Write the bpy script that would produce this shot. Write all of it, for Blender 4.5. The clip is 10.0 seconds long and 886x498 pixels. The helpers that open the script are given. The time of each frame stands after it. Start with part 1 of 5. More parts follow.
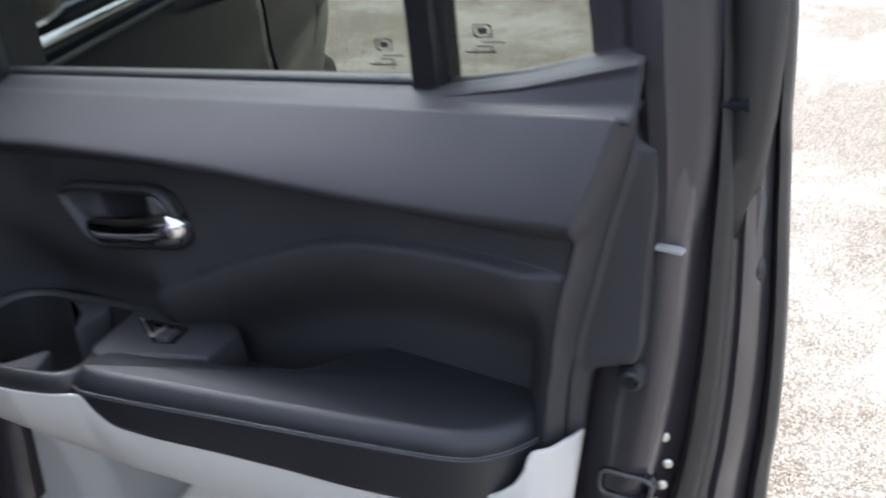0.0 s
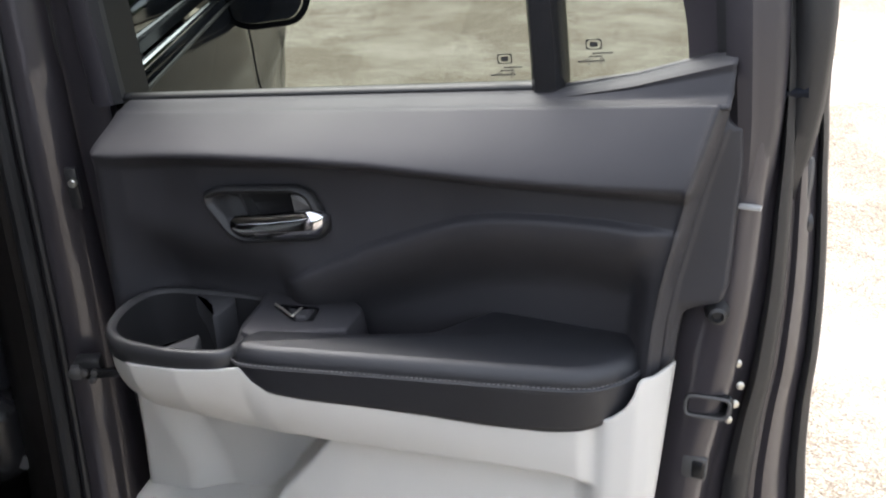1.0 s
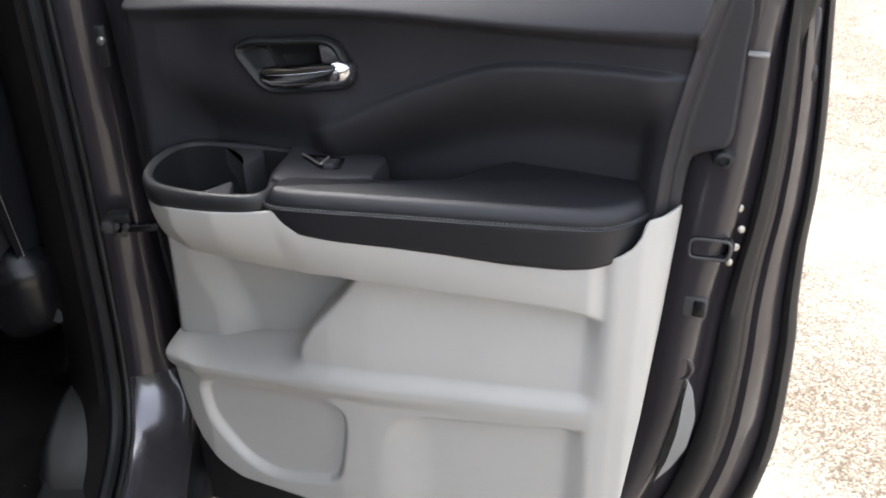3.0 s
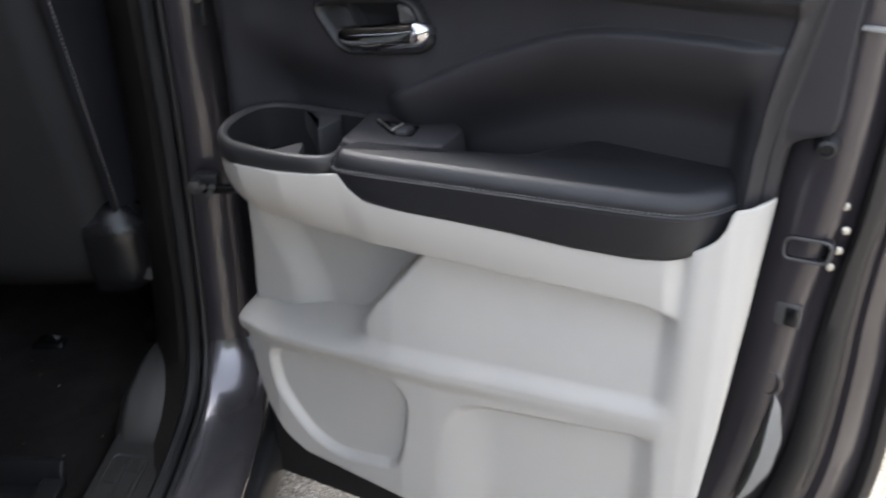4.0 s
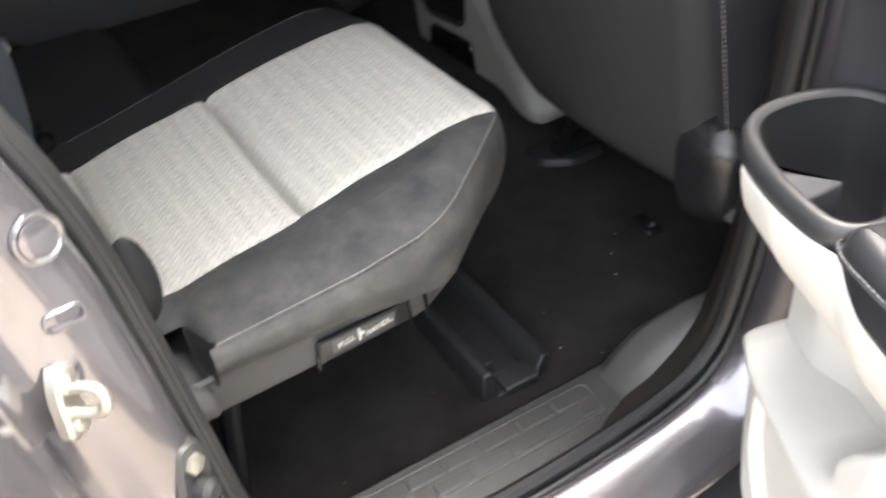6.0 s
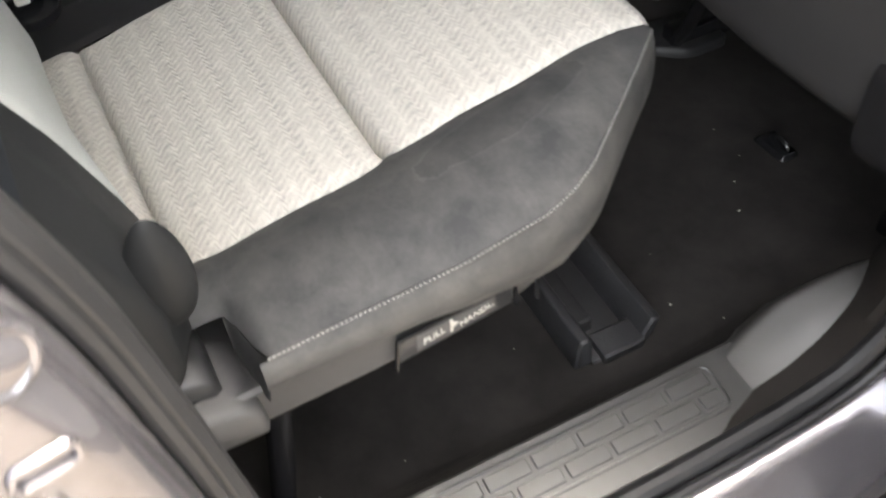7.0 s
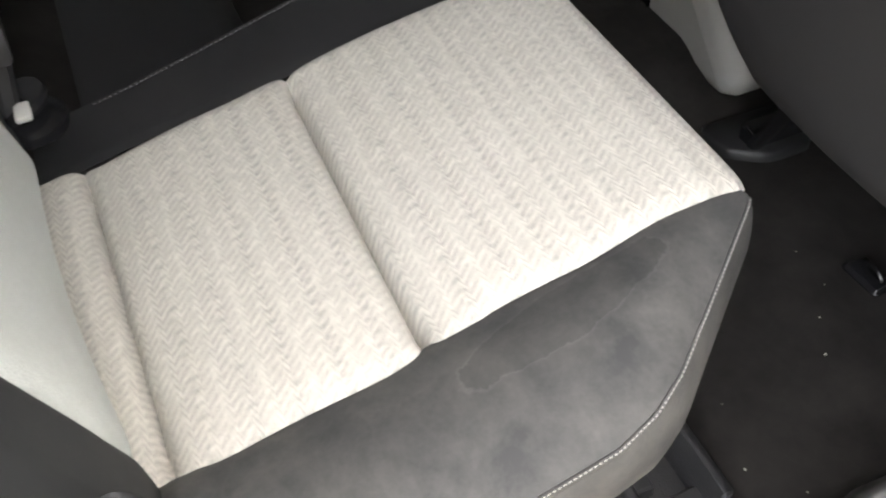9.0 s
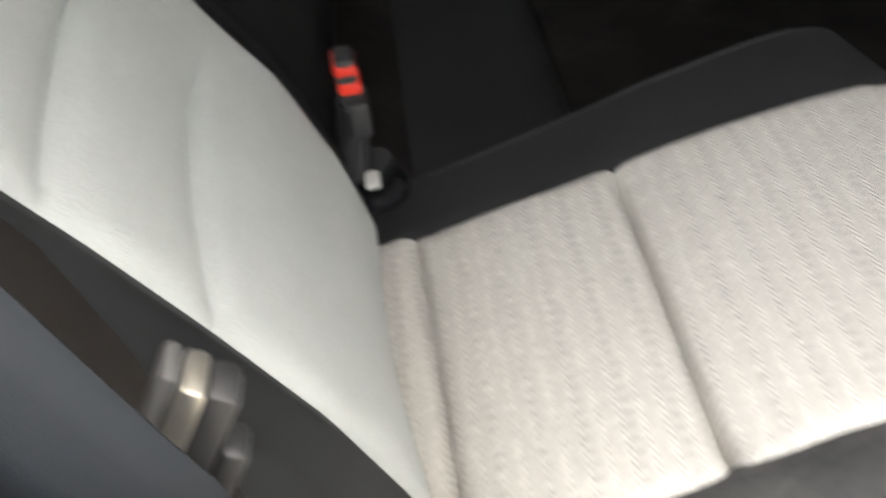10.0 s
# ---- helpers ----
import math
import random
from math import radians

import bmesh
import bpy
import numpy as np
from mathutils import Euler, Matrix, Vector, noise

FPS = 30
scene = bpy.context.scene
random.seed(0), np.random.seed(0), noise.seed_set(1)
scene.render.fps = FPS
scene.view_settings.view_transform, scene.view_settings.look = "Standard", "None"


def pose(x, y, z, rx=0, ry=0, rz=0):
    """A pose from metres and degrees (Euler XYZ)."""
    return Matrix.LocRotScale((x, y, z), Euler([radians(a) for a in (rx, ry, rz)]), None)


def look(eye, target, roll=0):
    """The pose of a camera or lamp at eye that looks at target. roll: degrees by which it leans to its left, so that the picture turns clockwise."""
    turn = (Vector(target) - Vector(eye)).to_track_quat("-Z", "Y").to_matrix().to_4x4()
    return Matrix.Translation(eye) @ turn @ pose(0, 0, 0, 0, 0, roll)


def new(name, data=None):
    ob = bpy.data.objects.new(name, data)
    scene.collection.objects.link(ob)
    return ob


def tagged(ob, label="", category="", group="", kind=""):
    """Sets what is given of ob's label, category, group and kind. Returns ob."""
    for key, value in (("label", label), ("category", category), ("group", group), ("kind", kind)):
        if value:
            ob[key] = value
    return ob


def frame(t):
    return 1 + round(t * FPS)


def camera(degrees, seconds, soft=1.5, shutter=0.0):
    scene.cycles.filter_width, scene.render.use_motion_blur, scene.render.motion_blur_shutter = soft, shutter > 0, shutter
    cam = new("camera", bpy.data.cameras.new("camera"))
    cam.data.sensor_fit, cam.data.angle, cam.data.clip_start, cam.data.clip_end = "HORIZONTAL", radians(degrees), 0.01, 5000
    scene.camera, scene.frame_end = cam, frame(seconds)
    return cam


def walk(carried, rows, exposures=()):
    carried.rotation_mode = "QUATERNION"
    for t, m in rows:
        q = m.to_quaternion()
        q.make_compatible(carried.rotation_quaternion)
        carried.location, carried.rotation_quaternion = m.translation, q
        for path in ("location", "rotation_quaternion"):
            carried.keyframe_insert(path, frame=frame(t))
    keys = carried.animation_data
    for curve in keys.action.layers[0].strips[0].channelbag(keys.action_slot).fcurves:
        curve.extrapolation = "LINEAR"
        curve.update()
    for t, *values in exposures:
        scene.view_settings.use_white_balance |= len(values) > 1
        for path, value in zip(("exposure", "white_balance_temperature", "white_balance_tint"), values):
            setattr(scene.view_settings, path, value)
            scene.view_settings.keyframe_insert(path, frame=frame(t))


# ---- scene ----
K = 0.875  # metres in a unit of the plan
cam = camera(51.46, 10.0, soft=2.0, shutter=0.5)
# seconds, eye, aim, roll, in plan units
PATH = [
    (0.0, (0.792, -0.530, 1.740), (0.7596, 0.3627, 1.2906), -1.78),
    (0.5, (0.657, -0.654, 1.775), (0.6743, 0.2567, 1.3619), -2.57),
    (1.0, (0.577, -0.706, 1.775), (0.6468, 0.1977, 1.3522), -2.09),
    (1.5, (0.556, -0.750, 1.782), (0.6372, 0.1403, 1.3335), -2.06),
    (2.0, (0.542, -0.775, 1.771), (0.6109, 0.0987, 1.2899), -1.92),
    (2.5, (0.535, -0.785, 1.762), (0.6028, 0.0716, 1.2494), -1.62),
    (2.7, (0.536, -0.787, 1.757), (0.6065, 0.0650, 1.2378), -1.58),
    (3.8, (0.589, -0.773, 1.705), (0.5640, 0.0892, 1.1987), -2.07),
    (4.0, (0.621, -0.751, 1.686), (0.5396, 0.1062, 1.1783), -2.04),
    (4.5, (0.707, -0.655, 1.658), (0.4384, 0.1354, 1.1074), -1.49),
    (5.0, (0.716, -0.528, 1.642), (0.2817, 0.1556, 1.0542), -3.18),
    (5.5, (0.690, -0.376, 1.655), (0.1098, 0.1958, 1.0737), -5.77),
    (6.0, (0.715, -0.266, 1.642), (0.0079, 0.0901, 1.0317), -6.51),
    (6.2, (0.701, -0.243, 1.630), (-0.0125, 0.0616, 0.9996), -6.55),
    (7.3, (0.311, -0.192, 1.569), (-0.2644, 0.0645, 0.7930), -3.52),
    (7.5, (0.285, -0.182, 1.568), (-0.2994, 0.0558, 0.7918), -4.39),
    (8.0, (0.213, -0.138, 1.566), (-0.3793, 0.0693, 0.7867), -4.03),
    (8.5, (0.205, -0.116, 1.564), (-0.3926, 0.1094, 0.7946), -4.50),
    (9.0, (0.219, -0.123, 1.573), (-0.4130, 0.1074, 0.8329), -4.28),
    (9.5, (0.234, -0.148, 1.583), (-0.4455, 0.0294, 0.8704), -5.83),
    (9.6, (0.229, -0.152, 1.583), (-0.4632, -0.0018, 0.8765), -6.72),
    (9.8, (0.221, -0.143, 1.590), (-0.5070, -0.1029, 0.9063), -11.34),
    (10.0, (0.203, -0.151, 1.606), (-0.5472, -0.1895, 0.9461), -13.11),
]
EXPOSURES = ((0.0, 2.26, 5750, 10), (0.5, 2.42, 6000, 10), (1.0, 2.56, 6300, 10), (2.7, 2.54, 6450, 10), (3.8, 2.24, 6100, 10), (4.0, 2.48, 6250, 10), (4.5, 2.86, 6600, 10), (5.0, 3.12, 6700, 10), (5.5, 3.54, 6800, 10), (6.0, 4.18, 6900, 10), (7.3, 4.24, 7200, 10), (8.0, 4.38, 7250, 10), (9.0, 4.42, 7250, 10), (9.5, 4.45, 7250, 10), (10.0, 4.40, 7250, 10))
walk(cam, [(t, look([c * K for c in eye], [c * K for c in aim], roll)) for t, eye, aim, roll in PATH], EXPOSURES)

# ---- light ----
world = bpy.data.worlds.new("sky")
scene.world = world
world.use_nodes = True
wn = world.node_tree
sky = wn.nodes.new("ShaderNodeTexSky")
sky.sky_type = "NISHITA"
sky.sun_disc = False
sky.sun_elevation, sky.sun_rotation = radians(61), radians(-24)
sky.air_density, sky.dust_density = 1.0, 4.0
haze = wn.nodes.new("ShaderNodeHueSaturation")  # a milky, hazy sky
haze.inputs["Saturation"].default_value = 0.35
wn.links.new(sky.outputs["Color"], haze.inputs["Color"])
wn.links.new(haze.outputs["Color"], wn.nodes["Background"].inputs["Color"])
wn.nodes["Background"].inputs["Strength"].default_value = 0.15
sun = new("sun", bpy.data.lights.new("sun", "SUN"))
sun.data.energy, sun.data.angle, sun.data.color = 1.5, radians(35), (1.0, 0.95, 0.88)
sun.matrix_world = look((0, 0, 0), (0.19, -0.43, -0.88))


# ---- materials ----
def material(name, colour, rough=0.5, metal=0.0, coat=0.0, spec=0.5):
    m = bpy.data.materials.new(name)
    m.use_nodes = True
    b = m.node_tree.nodes["Principled BSDF"]
    b.inputs["Base Color"].default_value = (*colour, 1)
    b.inputs["Roughness"].default_value = rough
    b.inputs["Metallic"].default_value = metal
    b.inputs["Coat Weight"].default_value = coat
    b.inputs["Specular IOR Level"].default_value = spec
    return m, m.node_tree.nodes, m.node_tree.links, b


def node(nodes, kind, **values):
    n = nodes.new(kind)
    for k, v in values.items():
        n.inputs[k.replace("_", " ")].default_value = v
    return n


def grained(name, colour, rough, scale, bump, vary=0.15, metal=0.0, coat=0.0, stain=3.0, depth=0.002, spec=0.5, kind="noise"):
    """A surface with fine relief, and uneven colour and gloss at a larger scale."""
    m, ns, ln, b = material(name, colour, rough, metal, coat, spec)
    co = ns.new("ShaderNodeTexCoord")
    if kind == "noise":
        fine = node(ns, "ShaderNodeTexNoise", Scale=scale, Detail=4.0, Roughness=0.6)
        height = fine.outputs["Fac"]
    else:
        fine = node(ns, "ShaderNodeTexVoronoi", Scale=scale)
        height = fine.outputs["Distance"]
    big = node(ns, "ShaderNodeTexNoise", Scale=stain, Detail=5.0, Roughness=0.65)
    for n in (fine, big):
        ln.new(co.outputs["Object"], n.inputs["Vector"])
    ramp = ns.new("ShaderNodeValToRGB")
    lo, hi = (tuple(min(1, c * k) for c in colour) for k in (1 - vary, 1 + vary))
    ramp.color_ramp.elements[0].position, ramp.color_ramp.elements[1].position = 0.3, 0.7
    ramp.color_ramp.elements[0].color, ramp.color_ramp.elements[1].color = (*lo, 1), (*hi, 1)
    ln.new(big.outputs["Fac"], ramp.inputs["Fac"])
    ln.new(ramp.outputs["Color"], b.inputs["Base Color"])
    mr = node(ns, "ShaderNodeMapRange", From_Min=0.3, From_Max=0.7, To_Min=max(0.02, rough - 0.08), To_Max=min(1, rough + 0.08))
    ln.new(big.outputs["Fac"], mr.inputs["Value"])
    ln.new(mr.outputs["Result"], b.inputs["Roughness"])
    bp = node(ns, "ShaderNodeBump", Strength=bump, Distance=depth)
    ln.new(height, bp.inputs["Height"])
    ln.new(bp.outputs["Normal"], b.inputs["Normal"])
    return m


def fabric_weave(name, light, dark, pattern):
    """Woven cloth: yarn grain, and rows of zigzag ribs broken into short runs."""
    m, ns, ln, b = material(name, light, 0.95, spec=0.2)
    co = ns.new("ShaderNodeTexCoord")
    xyz = ns.new("ShaderNodeSeparateXYZ")
    ln.new(co.outputs["Object"], xyz.inputs["Vector"])

    def mathn(op, a, c):
        n = ns.new("ShaderNodeMath")
        n.operation = op
        for i, v in enumerate((a, c)):
            if isinstance(v, (int, float)):
                n.inputs[i].default_value = v
            elif v is not None:
                ln.new(v, n.inputs[i])
        return n.outputs[0]

    yarn = node(ns, "ShaderNodeTexNoise", Scale=900.0, Detail=3.0)
    soil = node(ns, "ShaderNodeTexNoise", Scale=9.0, Detail=6.0, Roughness=0.7)
    for n in (yarn, soil):
        ln.new(co.outputs["Object"], n.inputs["Vector"])
    height = yarn.outputs["Fac"]
    knit = node(ns, "ShaderNodeTexNoise", Scale=320.0, Detail=2.0)
    ln.new(co.outputs["Object"], knit.inputs["Vector"])
    tone = mathn("ADD", mathn("MULTIPLY", soil.outputs["Fac"], 0.6), mathn("MULTIPLY", knit.outputs["Fac"], 0.4))
    height = mathn("ADD", height, knit.outputs["Fac"])
    if pattern:
        wander = node(ns, "ShaderNodeTexNoise", Scale=120.0, Detail=2.0)
        ln.new(co.outputs["Object"], wander.inputs["Vector"])
        shift = mathn("MULTIPLY", wander.outputs["Fac"], 0.0022)
        tooth = mathn("FRACT", mathn("DIVIDE", mathn("ADD", xyz.outputs["Y"], shift), 0.0142), None)
        zig = mathn("MULTIPLY", mathn("MINIMUM", mathn("MULTIPLY", tooth, 1.35), mathn("MULTIPLY", mathn("SUBTRACT", 1.0, tooth), 3.86)), 0.0072)
        run = mathn("ADD", mathn("ADD", xyz.outputs["X"], shift), mathn("MULTIPLY", zig, 1.25))
        rib = mathn("PINGPONG", mathn("MULTIPLY", run, 250.0), 1.0)
        lane = mathn("ADD", mathn("MULTIPLY", mathn("SINE", mathn("MULTIPLY", xyz.outputs["Y"], 192.0), 0.0), 0.22), 0.7)
        weave = mathn("SUBTRACT", 1.0, mathn("MULTIPLY", mathn("SUBTRACT", 1.0, rib), lane))
        patch = node(ns, "ShaderNodeTexNoise", Scale=130.0, Detail=2.0)
        ln.new(co.outputs["Object"], patch.inputs["Vector"])
        height = mathn("ADD", weave, mathn("MULTIPLY", yarn.outputs["Fac"], 0.4))
        fleck = mathn("MULTIPLY", mathn("MULTIPLY", mathn("GREATER_THAN", patch.outputs["Fac"], 0.47), mathn("LESS_THAN", tooth, 0.55)), mathn("SUBTRACT", 1.0, rib))
        tone = mathn("SUBTRACT", mathn("ADD", mathn("MULTIPLY", weave, 0.20), mathn("MULTIPLY", patch.outputs["Fac"], 0.74)), mathn("MULTIPLY", fleck, 0.19))
    if pattern:
        spot = mathn("MAXIMUM", mathn("SINE", mathn("MULTIPLY", xyz.outputs["X"], 571.0), None), 0.0)
        row = mathn("POWER", mathn("MAXIMUM", mathn("SINE", mathn("MULTIPLY", mathn("ADD", xyz.outputs["Y"], shift), 204.0), None), 0.0), 3.0)
        dots = mathn("MULTIPLY", spot, row)
        tone = mathn("SUBTRACT", tone, mathn("MULTIPLY", dots, 0.20))
        height = mathn("ADD", height, mathn("MULTIPLY", dots, 0.5))
    ramp = ns.new("ShaderNodeValToRGB")
    ramp.color_ramp.elements[0].position, ramp.color_ramp.elements[1].position = 0.12, 0.72
    ramp.color_ramp.elements[0].color, ramp.color_ramp.elements[1].color = (*dark, 1), (*light, 1)
    ln.new(tone, ramp.inputs["Fac"])
    ln.new(ramp.outputs["Color"], b.inputs["Base Color"])
    bp = node(ns, "ShaderNodeBump", Strength=0.5, Distance=0.0014)
    ln.new(height, bp.inputs["Height"])
    ln.new(bp.outputs["Normal"], b.inputs["Normal"])
    b.inputs["Sheen Weight"].default_value = 0.15
    return m


# Same jamb paint twice: colour darker for shade, lighter for reflected sky and ground.
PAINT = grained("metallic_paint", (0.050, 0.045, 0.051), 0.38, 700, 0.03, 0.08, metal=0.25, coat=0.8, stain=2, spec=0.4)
LIT_PAINT = grained("lit_jamb_paint", (0.165, 0.157, 0.170), 0.22, 700, 0.02, 0.06, metal=0.7, coat=1.0, stain=2)
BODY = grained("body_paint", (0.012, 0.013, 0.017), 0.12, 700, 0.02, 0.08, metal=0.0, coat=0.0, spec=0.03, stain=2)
TRIM = grained("dark_soft_plastic", (0.037, 0.036, 0.040), 0.55, 900, 0.14, 0.12, stain=6, spec=0.3)
HARD = grained("dark_hard_plastic", (0.028, 0.028, 0.029), 0.42, 1100, 0.2, 0.12, stain=9)
MOULDED = grained("moulded_plastic", (0.023, 0.023, 0.024), 0.38, 420, 0.5, 0.2, stain=9, spec=0.6)
LEATHER = grained("black_leather", (0.016, 0.0165, 0.020), 0.45, 1000, 0.14, 0.12, stain=8, kind="voronoi", depth=0.0015, spec=0.55)


def worn_leather(name):
    """Grey leather with fine grain, rubbed pale clouds and dried water marks with a paler rim."""
    m, ns, ln, b = material(name, (0.09, 0.09, 0.09), 0.62, spec=0.35)
    co = ns.new("ShaderNodeTexCoord")
    cloud = node(ns, "ShaderNodeTexNoise", Scale=24.0, Detail=7.0, Roughness=0.6, Distortion=0.25)
    mark = node(ns, "ShaderNodeTexNoise", Scale=6.5, Detail=3.0, Roughness=0.5, Distortion=0.8)
    fleck = node(ns, "ShaderNodeTexNoise", Scale=260.0, Detail=2.0)
    grain = node(ns, "ShaderNodeTexVoronoi", Scale=1300.0)
    for n in (cloud, mark, fleck, grain):
        ln.new(co.outputs["Object"], n.inputs["Vector"])
    base = ns.new("ShaderNodeValToRGB")
    base.color_ramp.elements[0].position, base.color_ramp.elements[1].position = 0.32, 0.70
    base.color_ramp.elements[0].color, base.color_ramp.elements[1].color = (0.040, 0.041, 0.042, 1), (0.092, 0.089, 0.085, 1)
    speck = ns.new("ShaderNodeMath")
    speck.operation = "MULTIPLY_ADD"
    speck.inputs[1].default_value = 0.16
    ln.new(fleck.outputs["Fac"], speck.inputs[0])
    ln.new(cloud.outputs["Fac"], speck.inputs[2])
    lift = ns.new("ShaderNodeMath")
    lift.operation = "SUBTRACT"
    lift.inputs[1].default_value = 0.08
    ln.new(speck.outputs["Value"], lift.inputs[0])
    ln.new(lift.outputs["Value"], base.inputs["Fac"])
    rim = ns.new("ShaderNodeValToRGB")
    for i, (p, v) in enumerate(((0.0, 0.0), (0.555, 0.0), (0.565, 0.03), (0.585, 0.01), (1.0, 0.05))):
        e = rim.color_ramp.elements[i] if i < 2 else rim.color_ramp.elements.new(p)
        e.position, e.color = p, (v, v, v, 1)
    ln.new(mark.outputs["Fac"], rim.inputs["Fac"])
    mix = ns.new("ShaderNodeMix")
    mix.data_type = "RGBA"
    mix.inputs["B"].default_value = (0.30, 0.29, 0.27, 1)
    ln.new(rim.outputs["Color"], mix.inputs["Factor"])
    ln.new(base.outputs["Color"], mix.inputs["A"])
    # one dried puddle beside the cloth, with a thin pale rim
    wobble = node(ns, "ShaderNodeTexNoise", Scale=38.0, Detail=4.0, Roughness=0.6)
    ln.new(co.outputs["Object"], wobble.inputs["Vector"])
    place = ns.new("ShaderNodeMapping")
    place.vector_type = "TEXTURE"
    place.inputs["Location"].default_value = (-0.138 * K, 0.098 * K, 0.0)
    place.inputs["Rotation"].default_value = (0, 0, radians(13))
    place.inputs["Scale"].default_value = (0.025 * K, 0.100 * K, 100.0)
    ln.new(co.outputs["Object"], place.inputs["Vector"])
    away = ns.new("ShaderNodeVectorMath")
    away.operation = "LENGTH"
    ln.new(place.outputs["Vector"], away.inputs[0])
    total = ns.new("ShaderNodeMath")
    total.operation = "MULTIPLY_ADD"
    total.inputs[1].default_value = 0.7
    ln.new(wobble.outputs["Fac"], total.inputs[0])
    ln.new(away.outputs["Value"], total.inputs[2])
    shore = ns.new("ShaderNodeValToRGB")
    for i, (p, v) in enumerate(((0.0, 0.42), (0.62, 0.42), (0.650, 0.40), (0.662, 0.78), (0.680, 0.55), (0.73, 0.5), (1.0, 0.5))):
        e = shore.color_ramp.elements[i] if i < 2 else shore.color_ramp.elements.new(p)
        e.position, e.color = p, (v, v, v, 1)
    half = ns.new("ShaderNodeMath")
    half.operation = "MULTIPLY"
    half.inputs[1].default_value = 0.5
    ln.new(total.outputs["Value"], half.inputs[0])
    ln.new(half.outputs["Value"], shore.inputs["Fac"])
    tint = ns.new("ShaderNodeMix")
    tint.data_type, tint.blend_type = "RGBA", "OVERLAY"
    tint.inputs["Factor"].default_value = 0.55
    ln.new(mix.outputs["Result"], tint.inputs["A"])
    ln.new(shore.outputs["Color"], tint.inputs["B"])
    ln.new(tint.outputs["Result"], b.inputs["Base Color"])
    bp = node(ns, "ShaderNodeBump", Strength=0.12, Distance=0.001)
    ln.new(grain.outputs["Distance"], bp.inputs["Height"])
    ln.new(bp.outputs["Normal"], b.inputs["Normal"])
    return m


HIDE = worn_leather("worn_grey_leather")
PALE = grained("pale_plastic", (0.56, 0.545, 0.51), 0.5, 1000, 0.12, 0.035, stain=4)
GREY = grained("grey_plastic", (0.33, 0.325, 0.31), 0.5, 1000, 0.14, 0.06, stain=6)
SHELL = grained("dark_grey_plastic", (0.075, 0.073, 0.072), 0.5, 1000, 0.2, 0.1, stain=7)
SILL = grained("satin_grey_plastic", (0.034, 0.0325, 0.031), 0.36, 1000, 0.15, 0.12, stain=9, spec=1.0)
PILLAR = grained("brown_black_plastic", (0.021, 0.018, 0.016), 0.5, 1100, 0.2, 0.15, stain=9, spec=0.35)
RUBBER = grained("rubber", (0.016, 0.016, 0.017), 0.5, 600, 0.12, 0.15, stain=8)
CARPET = grained("black_carpet", (0.036, 0.033, 0.031), 0.95, 1300, 0.9, 0.4, stain=12, depth=0.004, spec=0.15)
CLOTH = grained("dark_cloth", (0.036, 0.036, 0.038), 0.85, 1500, 0.4, 0.12, stain=7, spec=0.25)
PATTERN = fabric_weave("herringbone_cloth", (0.645, 0.610, 0.545), (0.385, 0.365, 0.330), True)
PLAIN = fabric_weave("pale_cloth", (0.57, 0.585, 0.555), (0.45, 0.465, 0.44), False)
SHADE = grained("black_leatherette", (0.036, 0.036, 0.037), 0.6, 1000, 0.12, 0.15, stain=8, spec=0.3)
CHROME = material("chrome", (0.66, 0.66, 0.69), 0.09, 1.0)[0]
STEEL = grained("zinc_steel", (0.55, 0.53, 0.47), 0.35, 500, 0.15, 0.12, metal=0.9, stain=20)
RIM = grained("cup_plastic", (0.026, 0.026, 0.028), 0.46, 1000, 0.1, 0.1, stain=9)
FRAME = grained("dark_frame_paint", (0.032, 0.029, 0.034), 0.45, 700, 0.03, 0.1, coat=0.15, stain=3)
TAB = grained("tab_plastic", (0.045, 0.045, 0.048), 0.75, 1000, 0.1, 0.1, stain=9, spec=0.2)
WEBBING = grained("belt_webbing", (0.014, 0.017, 0.021), 0.7, 1500, 0.3, 0.12, stain=6, spec=0.25)
# Cup plastic darkened: its colour carries the shade down in the well.
WELL = grained("shaded_cup_plastic", (0.013, 0.013, 0.014), 0.8, 600, 0.12, 0.15, stain=8, spec=0.2)
GLOSS = grained("satin_black_plastic", (0.014, 0.014, 0.015), 0.22, 1100, 0.1, 0.1, stain=9)
HIDE_DARK = grained("dark_grey_leather", (0.020, 0.021, 0.022), 0.58, 1200, 0.12, 0.25, stain=10, kind="voronoi", depth=0.001, spec=0.3)
BLACK = material("black_gloss", (0.012, 0.012, 0.013), 0.25)[0]
DIM_THREAD = material("dim_thread", (0.17, 0.17, 0.175), 0.7)[0]
THREAD = material("grey_thread", (0.34, 0.33, 0.31), 0.8)[0]
INK = material("dark_print", (0.02, 0.02, 0.02), 0.6)[0]
WHITE = material("white_print", (0.62, 0.61, 0.56), 0.6)[0]
RED = material("red_plastic", (0.72, 0.035, 0.02), 0.35)[0]
DUST = material("pale_crumbs", (0.5, 0.48, 0.42), 0.9)[0]


